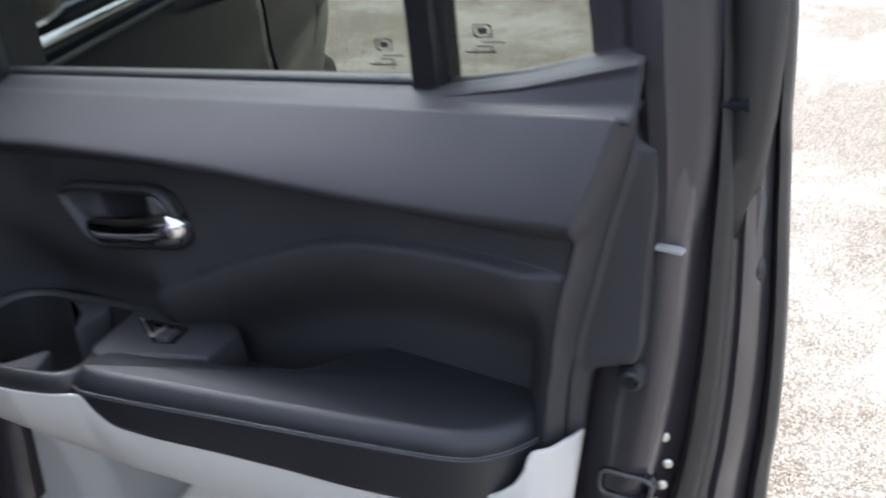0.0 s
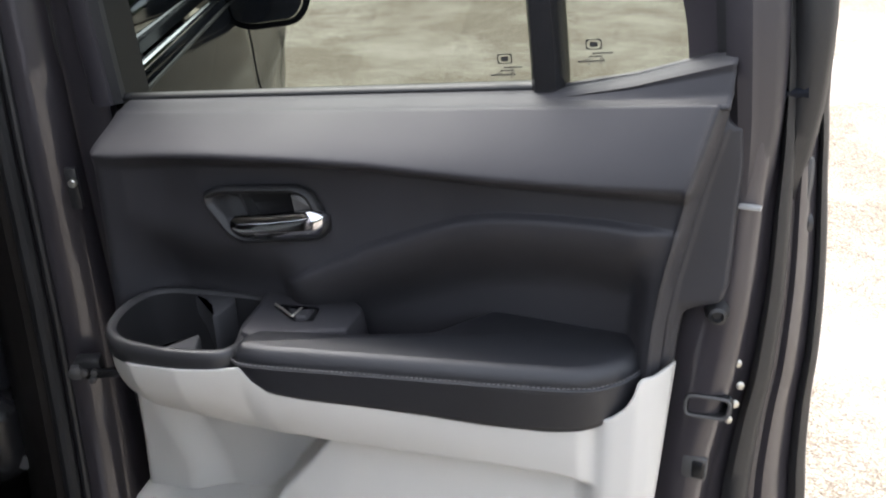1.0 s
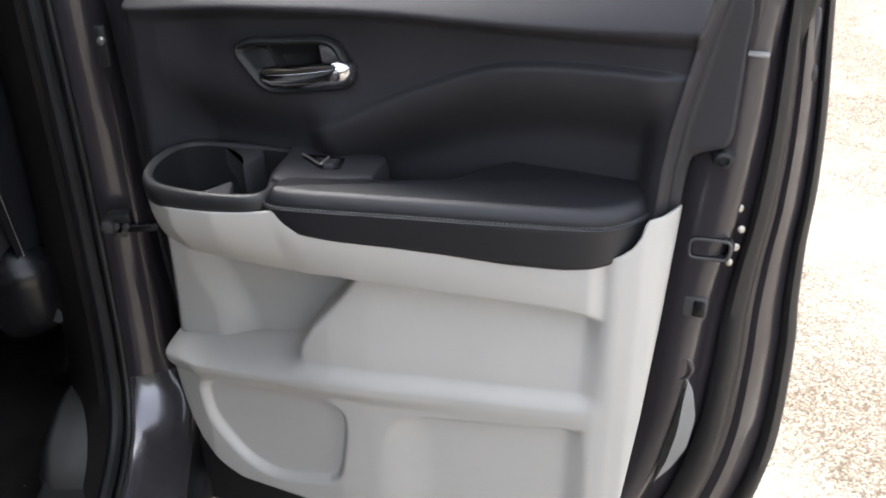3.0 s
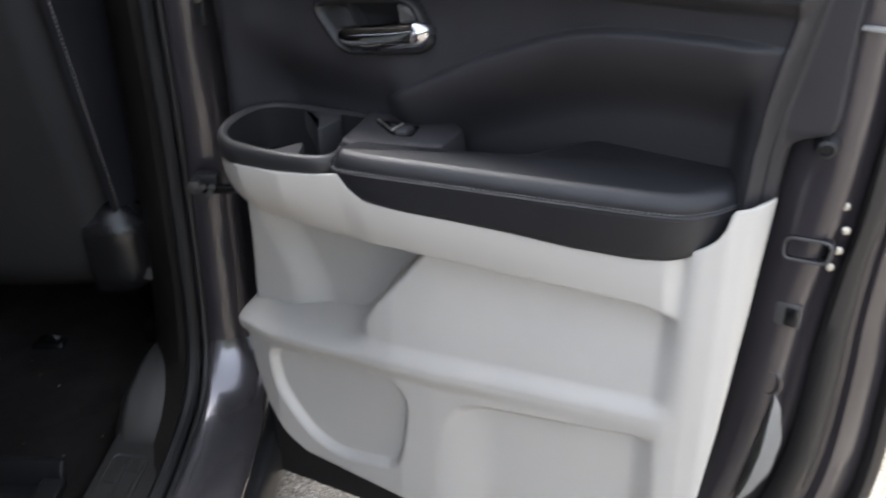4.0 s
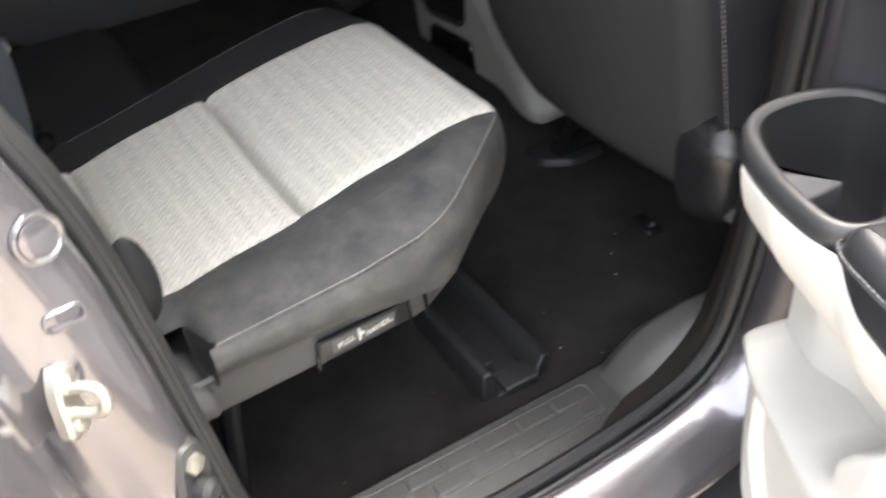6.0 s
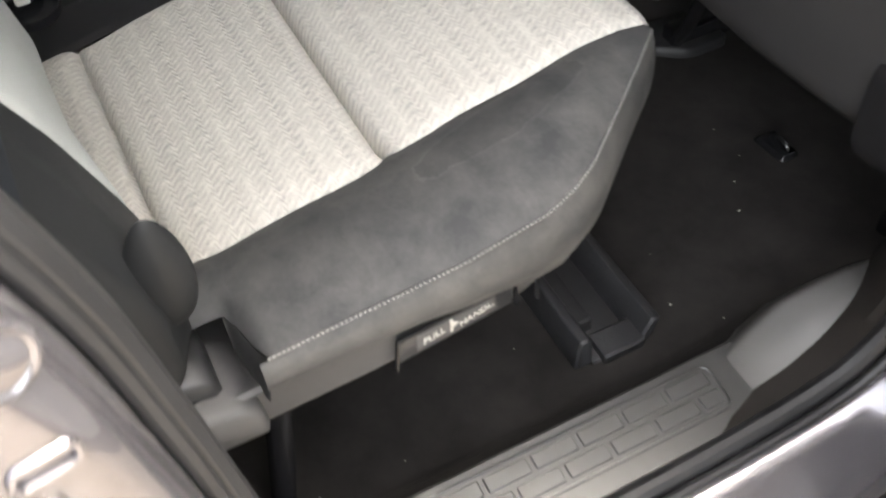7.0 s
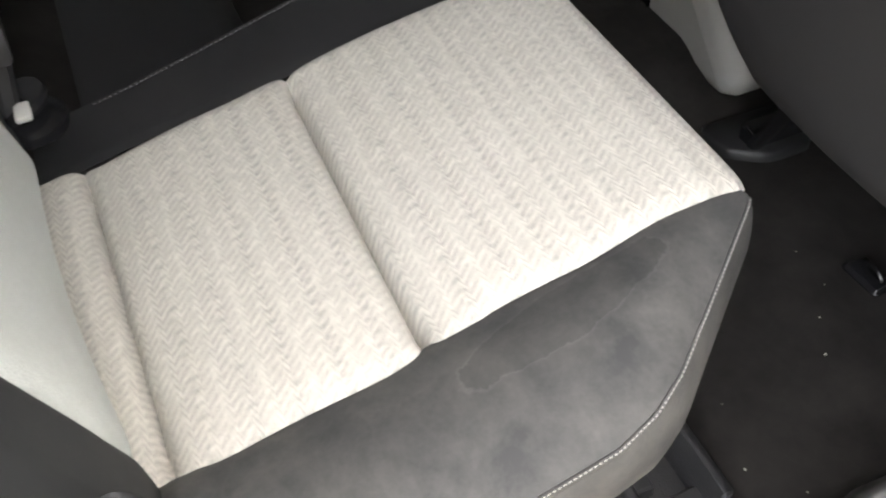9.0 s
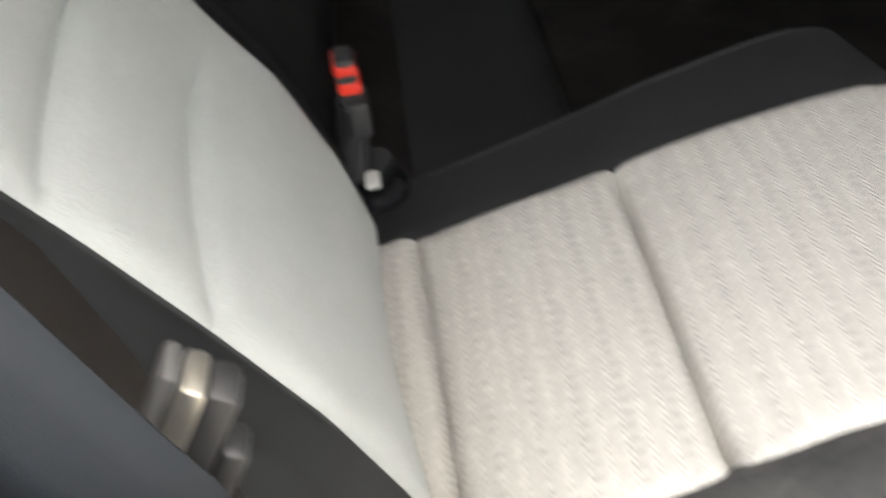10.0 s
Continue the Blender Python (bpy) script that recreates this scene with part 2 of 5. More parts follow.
def glass(name, tint, gloss):
    m = bpy.data.materials.new(name)
    m.use_nodes = True
    ns, ln = m.node_tree.nodes, m.node_tree.links
    ns.remove(ns["Principled BSDF"])
    clear, shine, mix = ns.new("ShaderNodeBsdfTransparent"), ns.new("ShaderNodeBsdfGlossy"), ns.new("ShaderNodeMixShader")
    clear.inputs["Color"].default_value = (*tint, 1)
    shine.inputs["Roughness"].default_value = 0.02
    lw = node(ns, "ShaderNodeLayerWeight", Blend=0.5)
    power, fres = ns.new("ShaderNodeMath"), ns.new("ShaderNodeMath")
    power.operation, fres.operation = "POWER", "MULTIPLY_ADD"
    power.inputs[1].default_value, fres.inputs[1].default_value, fres.inputs[2].default_value = 4.5, 0.9, gloss
    ln.new(lw.outputs["Facing"], power.inputs[0])
    ln.new(power.outputs["Value"], fres.inputs[0])
    ln.new(fres.outputs["Value"], mix.inputs["Fac"])
    ln.new(clear.outputs["BSDF"], mix.inputs[1])
    ln.new(shine.outputs["BSDF"], mix.inputs[2])
    ln.new(mix.outputs["Shader"], ns["Material Output"].inputs["Surface"])
    return m


GLASS = glass("tinted_glass", (0.285, 0.31, 0.275), 0.022)
DARK_GLASS = material("dark_glass", (0.006, 0.007, 0.008), 0.04, 0.0, 0.0, 0.6)[0]


def gravel(name):
    """Worn pavement of pale gravel: stones in darker grit, stains and bare patches."""
    m, ns, ln, b = material(name, (0.4, 0.37, 0.32), 0.9, spec=0.25)
    co = ns.new("ShaderNodeTexCoord")
    stones = node(ns, "ShaderNodeTexVoronoi", Scale=185.0, Randomness=1.0)
    small = node(ns, "ShaderNodeTexNoise", Scale=320.0, Detail=3.0)
    patch = node(ns, "ShaderNodeTexNoise", Scale=0.9, Detail=8.0, Roughness=0.7)
    wide = node(ns, "ShaderNodeTexNoise", Scale=0.22, Detail=3.0)
    for n in (stones, small, patch, wide):
        ln.new(co.outputs["Object"], n.inputs["Vector"])
    hue = ns.new("ShaderNodeSeparateColor")
    ln.new(stones.outputs["Color"], hue.inputs["Color"])
    ramp = ns.new("ShaderNodeValToRGB")
    for i, (p, c) in enumerate(((0.0, (0.045, 0.036, 0.026)), (0.3, (0.15, 0.125, 0.095)), (0.7, (0.29, 0.26, 0.215)), (1.0, (0.52, 0.49, 0.43)))):
        e = ramp.color_ramp.elements[i] if i < 2 else ramp.color_ramp.elements.new(p)
        e.position, e.color = p, (*c, 1)
    ln.new(hue.outputs["Red"], ramp.inputs["Fac"])
    bare = ns.new("ShaderNodeValToRGB")
    bare.color_ramp.elements[0].position, bare.color_ramp.elements[1].position = 0.44, 0.60
    bare.color_ramp.elements[0].color, bare.color_ramp.elements[1].color = (0.105, 0.080, 0.055, 1), (0.32, 0.295, 0.26, 1)
    ln.new(patch.outputs["Fac"], bare.inputs["Fac"])
    mix = ns.new("ShaderNodeMix")
    mix.data_type = "RGBA"
    mix.inputs["Factor"].default_value = 0.5
    ln.new(ramp.outputs["Color"], mix.inputs["A"])
    ln.new(bare.outputs["Color"], mix.inputs["B"])
    ln.new(mix.outputs["Result"], b.inputs["Base Color"])
    bp = node(ns, "ShaderNodeBump", Strength=0.8, Distance=0.006)
    ln.new(stones.outputs["Distance"], bp.inputs["Height"])
    bp.invert = True
    ln.new(bp.outputs["Normal"], b.inputs["Normal"])
    return m


GRAVEL = gravel("gravel_pavement")


# ---- mesh helpers ----
def thing(name, at, turn=0.0, label="", category="", group="", kind=""):
    """An Empty at the base of a thing, placed in plan units."""
    e = new(name)
    e.matrix_world = pose(*(c * K for c in at), 0, 0, turn)
    e.empty_display_size = 0.05
    return tagged(e, label, category, group, kind)


def part(name, geo, mat, parent=None, label="", sharp=35.0, solid=0.0):
    """One mesh object out of vertices in plan units and faces."""
    me = bpy.data.meshes.new(name)
    me.from_pydata([(x * K, y * K, z * K) for x, y, z in geo[0]], [], geo[1])
    bm = bmesh.new()
    bm.from_mesh(me)
    bmesh.ops.remove_doubles(bm, verts=bm.verts, dist=1e-5)
    bmesh.ops.recalc_face_normals(bm, faces=bm.faces)
    bm.to_mesh(me)
    bm.free()
    me.polygons.foreach_set("use_smooth", [True] * len(me.polygons))
    me.set_sharp_from_angle(angle=radians(sharp))
    me.materials.append(mat)
    ob = new(name, me)
    if parent is not None:
        ob.parent = parent
    if solid:
        md = ob.modifiers.new("thickness", "SOLIDIFY")
        md.thickness, md.offset = solid, 0.0
    return tagged(ob, label)


def join(*geos):
    vs, fs = [], []
    for v, f in geos:
        n = len(vs)
        vs += list(v)
        fs += [tuple(i + n for i in q) for q in f]
    return vs, fs


def moved(geo, m):
    return [tuple(m @ Vector(v)) for v in geo[0]], geo[1]


def grid(f, nu, nv):
    vs = [tuple(f(i / nu, j / nv)) for i in range(nu + 1) for j in range(nv + 1)]
    fs = [(i * (nv + 1) + j, (i + 1) * (nv + 1) + j, (i + 1) * (nv + 1) + j + 1, i * (nv + 1) + j + 1) for i in range(nu) for j in range(nv)]
    return vs, fs


def loft(rings, closed=True, caps=(True, True)):
    n, m = len(rings[0]), len(rings)
    vs = [tuple(p) for r in rings for p in r]
    fs = []
    for a in range(m - 1):
        for j in range(n if closed else n - 1):
            k = (j + 1) % n
            fs.append((a * n + j, a * n + k, (a + 1) * n + k, (a + 1) * n + j))
    if caps[0]:
        fs.append(tuple(range(n)))
    if caps[1]:
        fs.append(tuple((m - 1) * n + j for j in range(n)))
    return vs, fs


def curve(pts, n, closed=False):
    """n points along a smooth line through pts (more if closed)."""
    P = [Vector(p) for p in pts]
    out, m = [], len(P)
    segs = m if closed else m - 1
    for i in range(n if closed else n + 1):
        s = i * segs / n
        k = min(int(s), segs - 1)
        u = s - k
        if closed:
            a, b, c, d = (P[(k + j) % m] for j in (-1, 0, 1, 2))
        else:
            b, c = P[k], P[k + 1]
            a = P[k - 1] if k > 0 else 2 * b - c
            d = P[k + 2] if k + 2 < m else 2 * c - b
        out.append(0.5 * (2 * b + (c - a) * u + (2 * a - 5 * b + 4 * c - d) * u * u + (3 * b - a - 3 * c + d) * u ** 3))
    return out


def rounded(poly, r, n=5):
    """A closed flat outline with its corners rounded."""
    P = [Vector(p) for p in poly]
    out = []
    for i, p in enumerate(P):
        a, b = P[i - 1] - p, P[(i + 1) % len(P)] - p
        k = min(r, a.length * 0.45, b.length * 0.45)
        s, e = p + a.normalized() * k, p + b.normalized() * k
        for j in range(n + 1):
            t = j / n
            out.append((1 - t) ** 2 * s + 2 * t * (1 - t) * p + t * t * e)
    return out


def inset(ring, d):
    """A closed outline of 2D vectors moved inwards by d."""
    area = sum(ring[i - 1].x * ring[i].y - ring[i].x * ring[i - 1].y for i in range(len(ring)))
    sgn = 1 if area > 0 else -1
    out = []
    for i, p in enumerate(ring):
        t = ring[(i + 1) % len(ring)] - ring[i - 1]
        nrm = Vector((-t.y, t.x)) * sgn
        out.append(p + nrm.normalized() * d if nrm.length > 1e-9 else p.copy())
    return out


def slab(outline, levels, place, caps=(True, True)):
    """A solid from a flat outline: levels are (inset, height), place puts (a, b, height) into space."""
    return loft([[place(p.x, p.y, h) for p in (inset(outline, d) if d else outline)] for d, h in levels], True, caps)


def tube(path, r, n=8, caps=(True, True)):
    P = [Vector(p) for p in path]
    rings, up = [], None
    for i, p in enumerate(P):
        t = (P[min(i + 1, len(P) - 1)] - P[max(i - 1, 0)]).normalized()
        if up is None:
            up = t.orthogonal().normalized()
        up = (up - t * up.dot(t)).normalized()
        side = t.cross(up)
        rr = r(i / (len(P) - 1)) if callable(r) else r
        rings.append([p + (up * math.cos(2 * math.pi * k / n) + side * math.sin(2 * math.pi * k / n)) * rr for k in range(n)])
    return loft(rings, True, caps)


def box(lo, hi, r=0.004, seg=2):
    bm = bmesh.new()
    bmesh.ops.create_cube(bm, size=1.0)
    for v in bm.verts:
        v.co = Vector([lo[i] + (v.co[i] + 0.5) * (hi[i] - lo[i]) for i in range(3)])
    if r:
        bmesh.ops.bevel(bm, geom=bm.edges[:], offset=r, segments=seg, profile=0.5, affect="EDGES")
    bm.verts.index_update()
    geo = [tuple(v.co) for v in bm.verts], [tuple(v.index for v in f.verts) for f in bm.faces]
    bm.free()
    return geo


def turned(profile, n=24):
    """A body of revolution about z: (radius, height) from one end to the other."""
    return loft([[(r * math.cos(2 * math.pi * k / n), r * math.sin(2 * math.pi * k / n), z) for k in range(n)] for r, z in profile])


def smooth(a, b, x):
    t = min(1.0, max(0.0, (x - a) / (b - a)))
    return t * t * (3 - 2 * t)


def lerp(x, *knots):
    """Straight pieces through (x, y) knots."""
    if x <= knots[0][0]:
        return knots[0][1]
    for (a, p), (b, q) in zip(knots, knots[1:]):
        if x <= b:
            return p + (q - p) * (x - a) / (b - a)
    return knots[-1][1]


def inside(poly, x, y):
    """How far (x, y) lies inside a polygon (negative outside)."""
    best, hit, n = 1e9, False, len(poly)
    for i in range(n):
        (ax, ay), (bx, by) = poly[i - 1], poly[i]
        dx, dy = bx - ax, by - ay
        t = min(1, max(0, ((x - ax) * dx + (y - ay) * dy) / (dx * dx + dy * dy)))
        best = min(best, math.hypot(x - ax - t * dx, y - ay - t * dy))
        if (ay > y) != (by > y) and x < ax + (y - ay) * dx / dy:
            hit = not hit
    return best if hit else -best


def stitches(line, step, size, mat, parent, name="stitching"):
    """A row of short threads along a line of points."""
    P = [Vector(p) for p in line]
    geos, left = [], 0.0
    for a, b in zip(P, P[1:]):
        d = b - a
        s = left
        while s < d.length:
            t = d.normalized()
            side = t.orthogonal().normalized()
            nrm = t.cross(side)
            c = a + t * s
            h, w = step * 0.34, size
            ring = [[c + t * e * h + (side * math.cos(q) + nrm * math.sin(q)) * w * k for q in (0, 1.57, 3.14, 4.71)] for e, k in ((-1, 0.5), (0, 1.0), (1, 0.5))]
            geos.append(loft(ring))
            s += step
        left = s - d.length
    return tagged(part(name, join(*geos), mat, parent, "", 60), kind="stuff")


# ---- ground ----
GROUND = -0.03


def ground_height(x, y):
    return GROUND + 0.012 * (math.sin(x * 0.9 + 0.4) + math.sin(y * 0.7 + 1.3)) * smooth(2.5, 8.0, math.hypot(x, y))


def axis_steps(reach):
    inner = [i * 0.5 for i in range(-16, 17)]
    outer = [8.0 * 1.45 ** k for k in range(1, 13) if 8.0 * 1.45 ** k < reach] + [reach]
    return [-v for v in reversed(outer)] + inner + outer


steps = axis_steps(600.0)
nst = len(steps) - 1
ground = part("ground", grid(lambda a, b: (steps[round(a * nst)], steps[round(b * nst)], ground_height(steps[round(a * nst)], steps[round(b * nst)])), nst, nst), GRAVEL)
tagged(ground, "sunlit worn pavement of pale gravel with brown patches", "ground", kind="structure")


# ---- distant woods that close the place ----
def foliage(name):
    m, ns, ln, b = material(name, (0.05, 0.06, 0.03), 0.9, spec=0.1)
    co = ns.new("ShaderNodeTexCoord")
    clump = node(ns, "ShaderNodeTexNoise", Scale=0.9, Detail=8.0, Roughness=0.75)
    ln.new(co.outputs["Object"], clump.inputs["Vector"])
    ramp = ns.new("ShaderNodeValToRGB")
    ramp.color_ramp.elements[0].position, ramp.color_ramp.elements[1].position = 0.35, 0.68
    ramp.color_ramp.elements[0].color, ramp.color_ramp.elements[1].color = (0.012, 0.016, 0.009, 1), (0.075, 0.095, 0.045, 1)
    ln.new(clump.outputs["Fac"], ramp.inputs["Fac"])
    ln.new(ramp.outputs["Color"], b.inputs["Base Color"])
    return m


random.seed(21)
waves = [(random.uniform(5, 60), random.uniform(0, 6.28), random.uniform(0.2, 1.0)) for _ in range(14)]


def woods_at(a, b):
    """A ring of uneven crowns round the pavement."""
    q = 2 * math.pi * a
    height = 7.5 + sum(k * math.sin(round(f) * q + p) for f, p, k in waves) * 0.55
    r = 38.0 + 1.6 * math.sin(9 * q + 5 * b) + 1.1 * math.sin(31 * q + 11 * b) + 0.7 * math.sin(73 * q - 17 * b) - 3.0 * math.sin(math.pi * b)
    return (r * math.cos(q), r * math.sin(q), GROUND - 0.2 + height * b + 0.3 * math.sin(57 * q + 9 * b) * b)


tagged(part("backdrop", grid(woods_at, 360, 14), foliage("far_foliage"), None, "", 25), "dark green distant woods round the pavement", "woods", kind="structure")


# ---- car body ----
car = thing("car", (0, 0, GROUND), label="dark grey metallic pickup car with a rear side door open", category="car")
car_at = Vector((0, 0, GROUND))


def body(name, geo, mat, parent=car, label="", sharp=35.0, solid=0.0):
    """A part of the car from geometry in the plan's own coordinates."""
    down = Matrix.Translation(-car_at) if parent is car else Matrix.Identity(4)
    return part(name, moved(geo, down), mat, parent, label, sharp, solid)


# the edge of the door opening, (y, z), from the front pillar down along the sill and up the rear pillar
OPENING = [(0.60, 1.95), (0.565, 1.62), (0.545, 1.40), (0.53, 1.17), (0.51, 1.0), (0.482, 0.83), (0.445, 0.735), (0.37, 0.687), (0.2, 0.664), (0.0, 0.662), (-0.10, 0.68),
           (-0.175, 0.75), (-0.208, 0.88), (-0.225, 1.04), (-0.238, 1.17), (-0.253, 1.28), (-0.285, 1.39), (-0.35, 1.54), (-0.43, 1.70), (-0.53, 1.95)]
rim = curve([(0, y, z) for y, z in OPENING], 150)


def opening_sweep(profile):
    """Sweeps (x, distance outwards from the opening's edge) along the edge."""
    rows = []
    for i, p in enumerate(rim):
        t = (rim[min(i + 1, len(rim) - 1)] - rim[max(i - 1, 0)]).normalized()
        out = Vector((0, -t.z, t.y))
        rows.append([Vector((x, p.y, p.z)) + out * d for x, d in profile(i / (len(rim) - 1))])
    return rows


def swept(profile):
    return loft(opening_sweep(profile), False, (False, False))


def jamb(s):
    sill = smooth(0.27, 0.315, s) * (1 - smooth(0.60, 0.66, s))
    rear = smooth(0.60, 0.68, s)
    base = [(0.085, 0.012), (0.10, 0.004), (0.118, 0.003), (0.14, 0.010), (0.150, 0.016), (0.158, 0.022), (0.164, 0.03), (0.168, 0.04), (0.170, 0.05), (0.172, 0.06), (0.176, 0.09), (0.178, 0.13)]
    wide = [(0.10, 0.012), (0.112, 0.006), (0.130, 0.004), (0.146, 0.010), (0.155, 0.024), (0.160, 0.040), (0.163, 0.054), (0.160, 0.066), (0.165, 0.085), (0.185, 0.095), (0.215, 0.10), (0.264, 0.15)]
    low = [(0.085, 0.008), (0.10, 0.000), (0.112, 0.001), (0.128, 0.006), (0.146, 0.013), (0.164, 0.0205), (0.180, 0.028), (0.188, 0.033), (0.1925, 0.040), (0.193, 0.050), (0.190, 0.062), (0.180, 0.075)]
    return [tuple(b[k] + (w[k] - b[k]) * rear + (l[k] - b[k]) * sill for k in (0, 1)) for b, w, l in zip(base, wide, low)]


rows = opening_sweep(jamb)
# front pillar takes the darker copy, sill and rear pillar the lighter one
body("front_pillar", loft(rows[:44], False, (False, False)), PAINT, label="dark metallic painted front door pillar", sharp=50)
body("sill_panel", loft(rows[43:97], False, (False, False)), LIT_PAINT, label="glossy dark metallic painted door sill", sharp=50)
body("rear_pillar", loft(rows[96:], False, (False, False)), LIT_PAINT, label="dark metallic painted rear door pillar", sharp=50)
# inner rubber seal: a lip and a bulb along the opening
rim_rows = opening_sweep(lambda s: [(0.078 + 0.022 * smooth(0.60, 0.68, s), -0.002)])
body("door_seal", tube([r[0] for r in rim_rows], 0.0125, 10), RUBBER, label="black rubber door seal")
rim_rows = opening_sweep(lambda s: [(0.098 + 0.016 * smooth(0.60, 0.68, s), 0.0)])
body("seal_lip", tube([r[0] for r in rim_rows], 0.006, 8), RUBBER)
# inner trim of the pillars and the sill
body("pillar_trim", swept(lambda s: [(0.072, 0.002), (0.05, 0.004), (0.02, 0.012 + 0.02 * smooth(0.36, 0.3, s)), (-0.02 - 0.02 * smooth(0.62, 0.68, s), 0.03 + 0.05 * (1 - smooth(0.3, 0.36, s))), (-0.03 - 0.09 * smooth(0.62, 0.68, s), 0.12 - 0.06 * smooth(0.62, 0.68, s))]), PILLAR,
     label="black plastic inner trim of the pillars and sill")
# rocker cladding under the sill
rocker = curve([(0.168, 0.600), (0.188, 0.594), (0.204, 0.582), (0.208, 0.55), (0.202, 0.50), (0.178, 0.44), (0.13, 0.36), (0.02, 0.31)], 18)
body("rocker_panel", grid(lambda a, b: (lambda q: (q.x, -0.5 + 1.1 * a, q.y))(Vector((*rocker[round(b * 18)].to_2d(), 0))), 8, 18), HARD, label="matt black plastic rocker panel")
underbody = body("underbody", box((-1.9, -2.2, 0.28), (0.05, 3.0, 0.42), 0.03), RUBBER)

# outer side of the front half: front door, wing and the wheel in its arch


def side_x(y, z):
    x = lerp(z, (0.35, 0.18), (0.55, 0.235), (0.75, 0.262), (0.95, 0.277), (1.1, 0.282), (1.25, 0.275), (1.38, 0.258), (1.46, 0.240))
    x -= 0.10 * smooth(2.4, 3.6, y) ** 2 + 0.35 * smooth(3.2, 3.9, y) ** 2
    x += 0.012 * math.exp(-((z - 1.02 - 0.03 * y) / 0.05) ** 2)
    return x


def skin(y0, y1, z0, z1, ny, nz):
    return grid(lambda a, b: (lambda y: (lambda z: (side_x(y, z), y, z))(z0(y) + (z1(y) - z0(y)) * b))(y0 + (y1 - y0) * a), ny, nz)


def belt(y):
    return 1.472 - 0.045 * (y - 0.5)


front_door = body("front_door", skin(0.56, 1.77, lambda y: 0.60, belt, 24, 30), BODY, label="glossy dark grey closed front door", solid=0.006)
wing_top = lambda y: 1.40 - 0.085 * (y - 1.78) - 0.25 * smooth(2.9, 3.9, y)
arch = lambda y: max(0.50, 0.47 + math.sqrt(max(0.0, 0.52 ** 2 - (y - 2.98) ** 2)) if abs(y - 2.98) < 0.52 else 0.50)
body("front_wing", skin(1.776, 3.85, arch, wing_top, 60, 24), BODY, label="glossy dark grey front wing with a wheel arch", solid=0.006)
body("bonnet", grid(lambda a, b: (side_x(1.78 + 2.0 * a, wing_top(1.78 + 2.0 * a)) * (1 - 2 * b) - 0.004 - 1.632 * b, 1.78 + 2.0 * a, wing_top(1.78 + 2.0 * a) + 0.07 * math.sin(math.pi * b) ** 0.6), 16, 16), BODY)
side_window = body("side_window", grid(lambda a, b: (0.236 - 0.13 * b, 0.60 + 1.12 * a - 0.5 * b * a, belt(0.60 + 1.12 * a) + 0.005 + 0.40 * b), 8, 6), DARK_GLASS, solid=0.005)
strip = [(0.252, 0.56 + 0.06 * i, belt(0.56 + 0.06 * i) - 0.002) for i in range(20)]
body("window_strip", tube([(x, y, z) for x, y, z in strip], 0.0065, 8), CHROME, label="bright metal strip along the window line")
body("lower_strip", tube([(x + 0.006, y, z - 0.03) for x, y, z in strip], 0.004, 6), RUBBER)
for x0, y0, side in ((0.10, 2.98, 90), (0.10, -1.65, 90), (-1.74, 2.98, -90), (-1.74, -1.65, -90)):
    turn_x = pose(x0, y0, 0.43, 0, side, 0)
    wheel = part("wheel", moved(turned([(0.28, -0.13), (0.40, -0.13), (0.425, -0.10), (0.43, 0.0), (0.425, 0.10), (0.40, 0.13), (0.28, 0.13)], 40), turn_x), RUBBER, car)
    part("wheel_rim", moved(turned([(0.28, 0.10), (0.27, 0.12), (0.25, 0.08), (0.08, 0.09), (0.05, 0.11)], 40), turn_x), STEEL, wheel)
# door mirror
m_out = rounded([(0.25, 1.345), (0.30, 1.325), (0.42, 1.335), (0.455, 1.38), (0.45, 1.50), (0.40, 1.535), (0.27, 1.53), (0.24, 1.46)], 0.03)
mirror = body("mirror_housing", slab(m_out, ((0.035, 1.72), (0.01, 1.69), (0.0, 1.64), (0.0, 1.585), (0.012, 1.58)), lambda a, b, h: (a, h, b)), BODY, label="black door mirror")
part("mirror_glass", moved(slab(inset(m_out, 0.016), ((0.0, 1.583), (0.0, 1.574), (0.004, 1.572)), lambda a, b, h: (a, h, b)), Matrix.Translation(-car_at)), CHROME, mirror)
body("mirror_foot", tube([(0.22, 1.66, 1.43), (0.27, 1.65, 1.42), (0.32, 1.64, 1.42)], 0.03, 10), BLACK)
# rear body side behind the opening, and the load bed
body("rear_panel", grid(lambda a, b: (0.262 + 0.015 * math.sin(math.pi * b), -0.33 - 0.08 * b - 2.1 * a, 0.62 + 0.86 * b), 12, 14), BODY, solid=0.006)

# the far side of the body, nose and load bed


def far(geo):
    return [(-1.64 - x, y, z) for x, y, z in geo[0]], geo[1]


body("far_wing", far(skin(1.776, 3.85, arch, wing_top, 40, 16)), BODY, solid=0.006)
body("far_front_door", far(skin(0.56, 1.77, lambda y: 0.60, belt, 16, 20)), BODY, solid=0.006)
body("far_rear_door", far(skin(-0.33, 0.55, lambda y: 0.60, belt, 12, 20)), BODY, solid=0.006)
body("far_rear_panel", far(grid(lambda a, b: (0.262 + 0.015 * math.sin(math.pi * b), -0.33 - 0.08 * b - 2.1 * a, 0.62 + 0.86 * b), 12, 14)), BODY, solid=0.006)
body("front_bumper", box((-1.62, 3.55, 0.36), (-0.02, 3.86, 0.78), 0.06, 3), HARD)
body("grille", box((-1.40, 3.60, 0.80), (-0.24, 3.84, 1.02), 0.03, 2), BLACK)
body("tailgate", box((-1.86, -2.48, 0.62), (0.22, -2.42, 1.46), 0.02, 2), BODY)
body("load_floor", box((-1.84, -2.42, 0.66), (0.20, -0.66, 0.70), 0.01, 1), HARD)
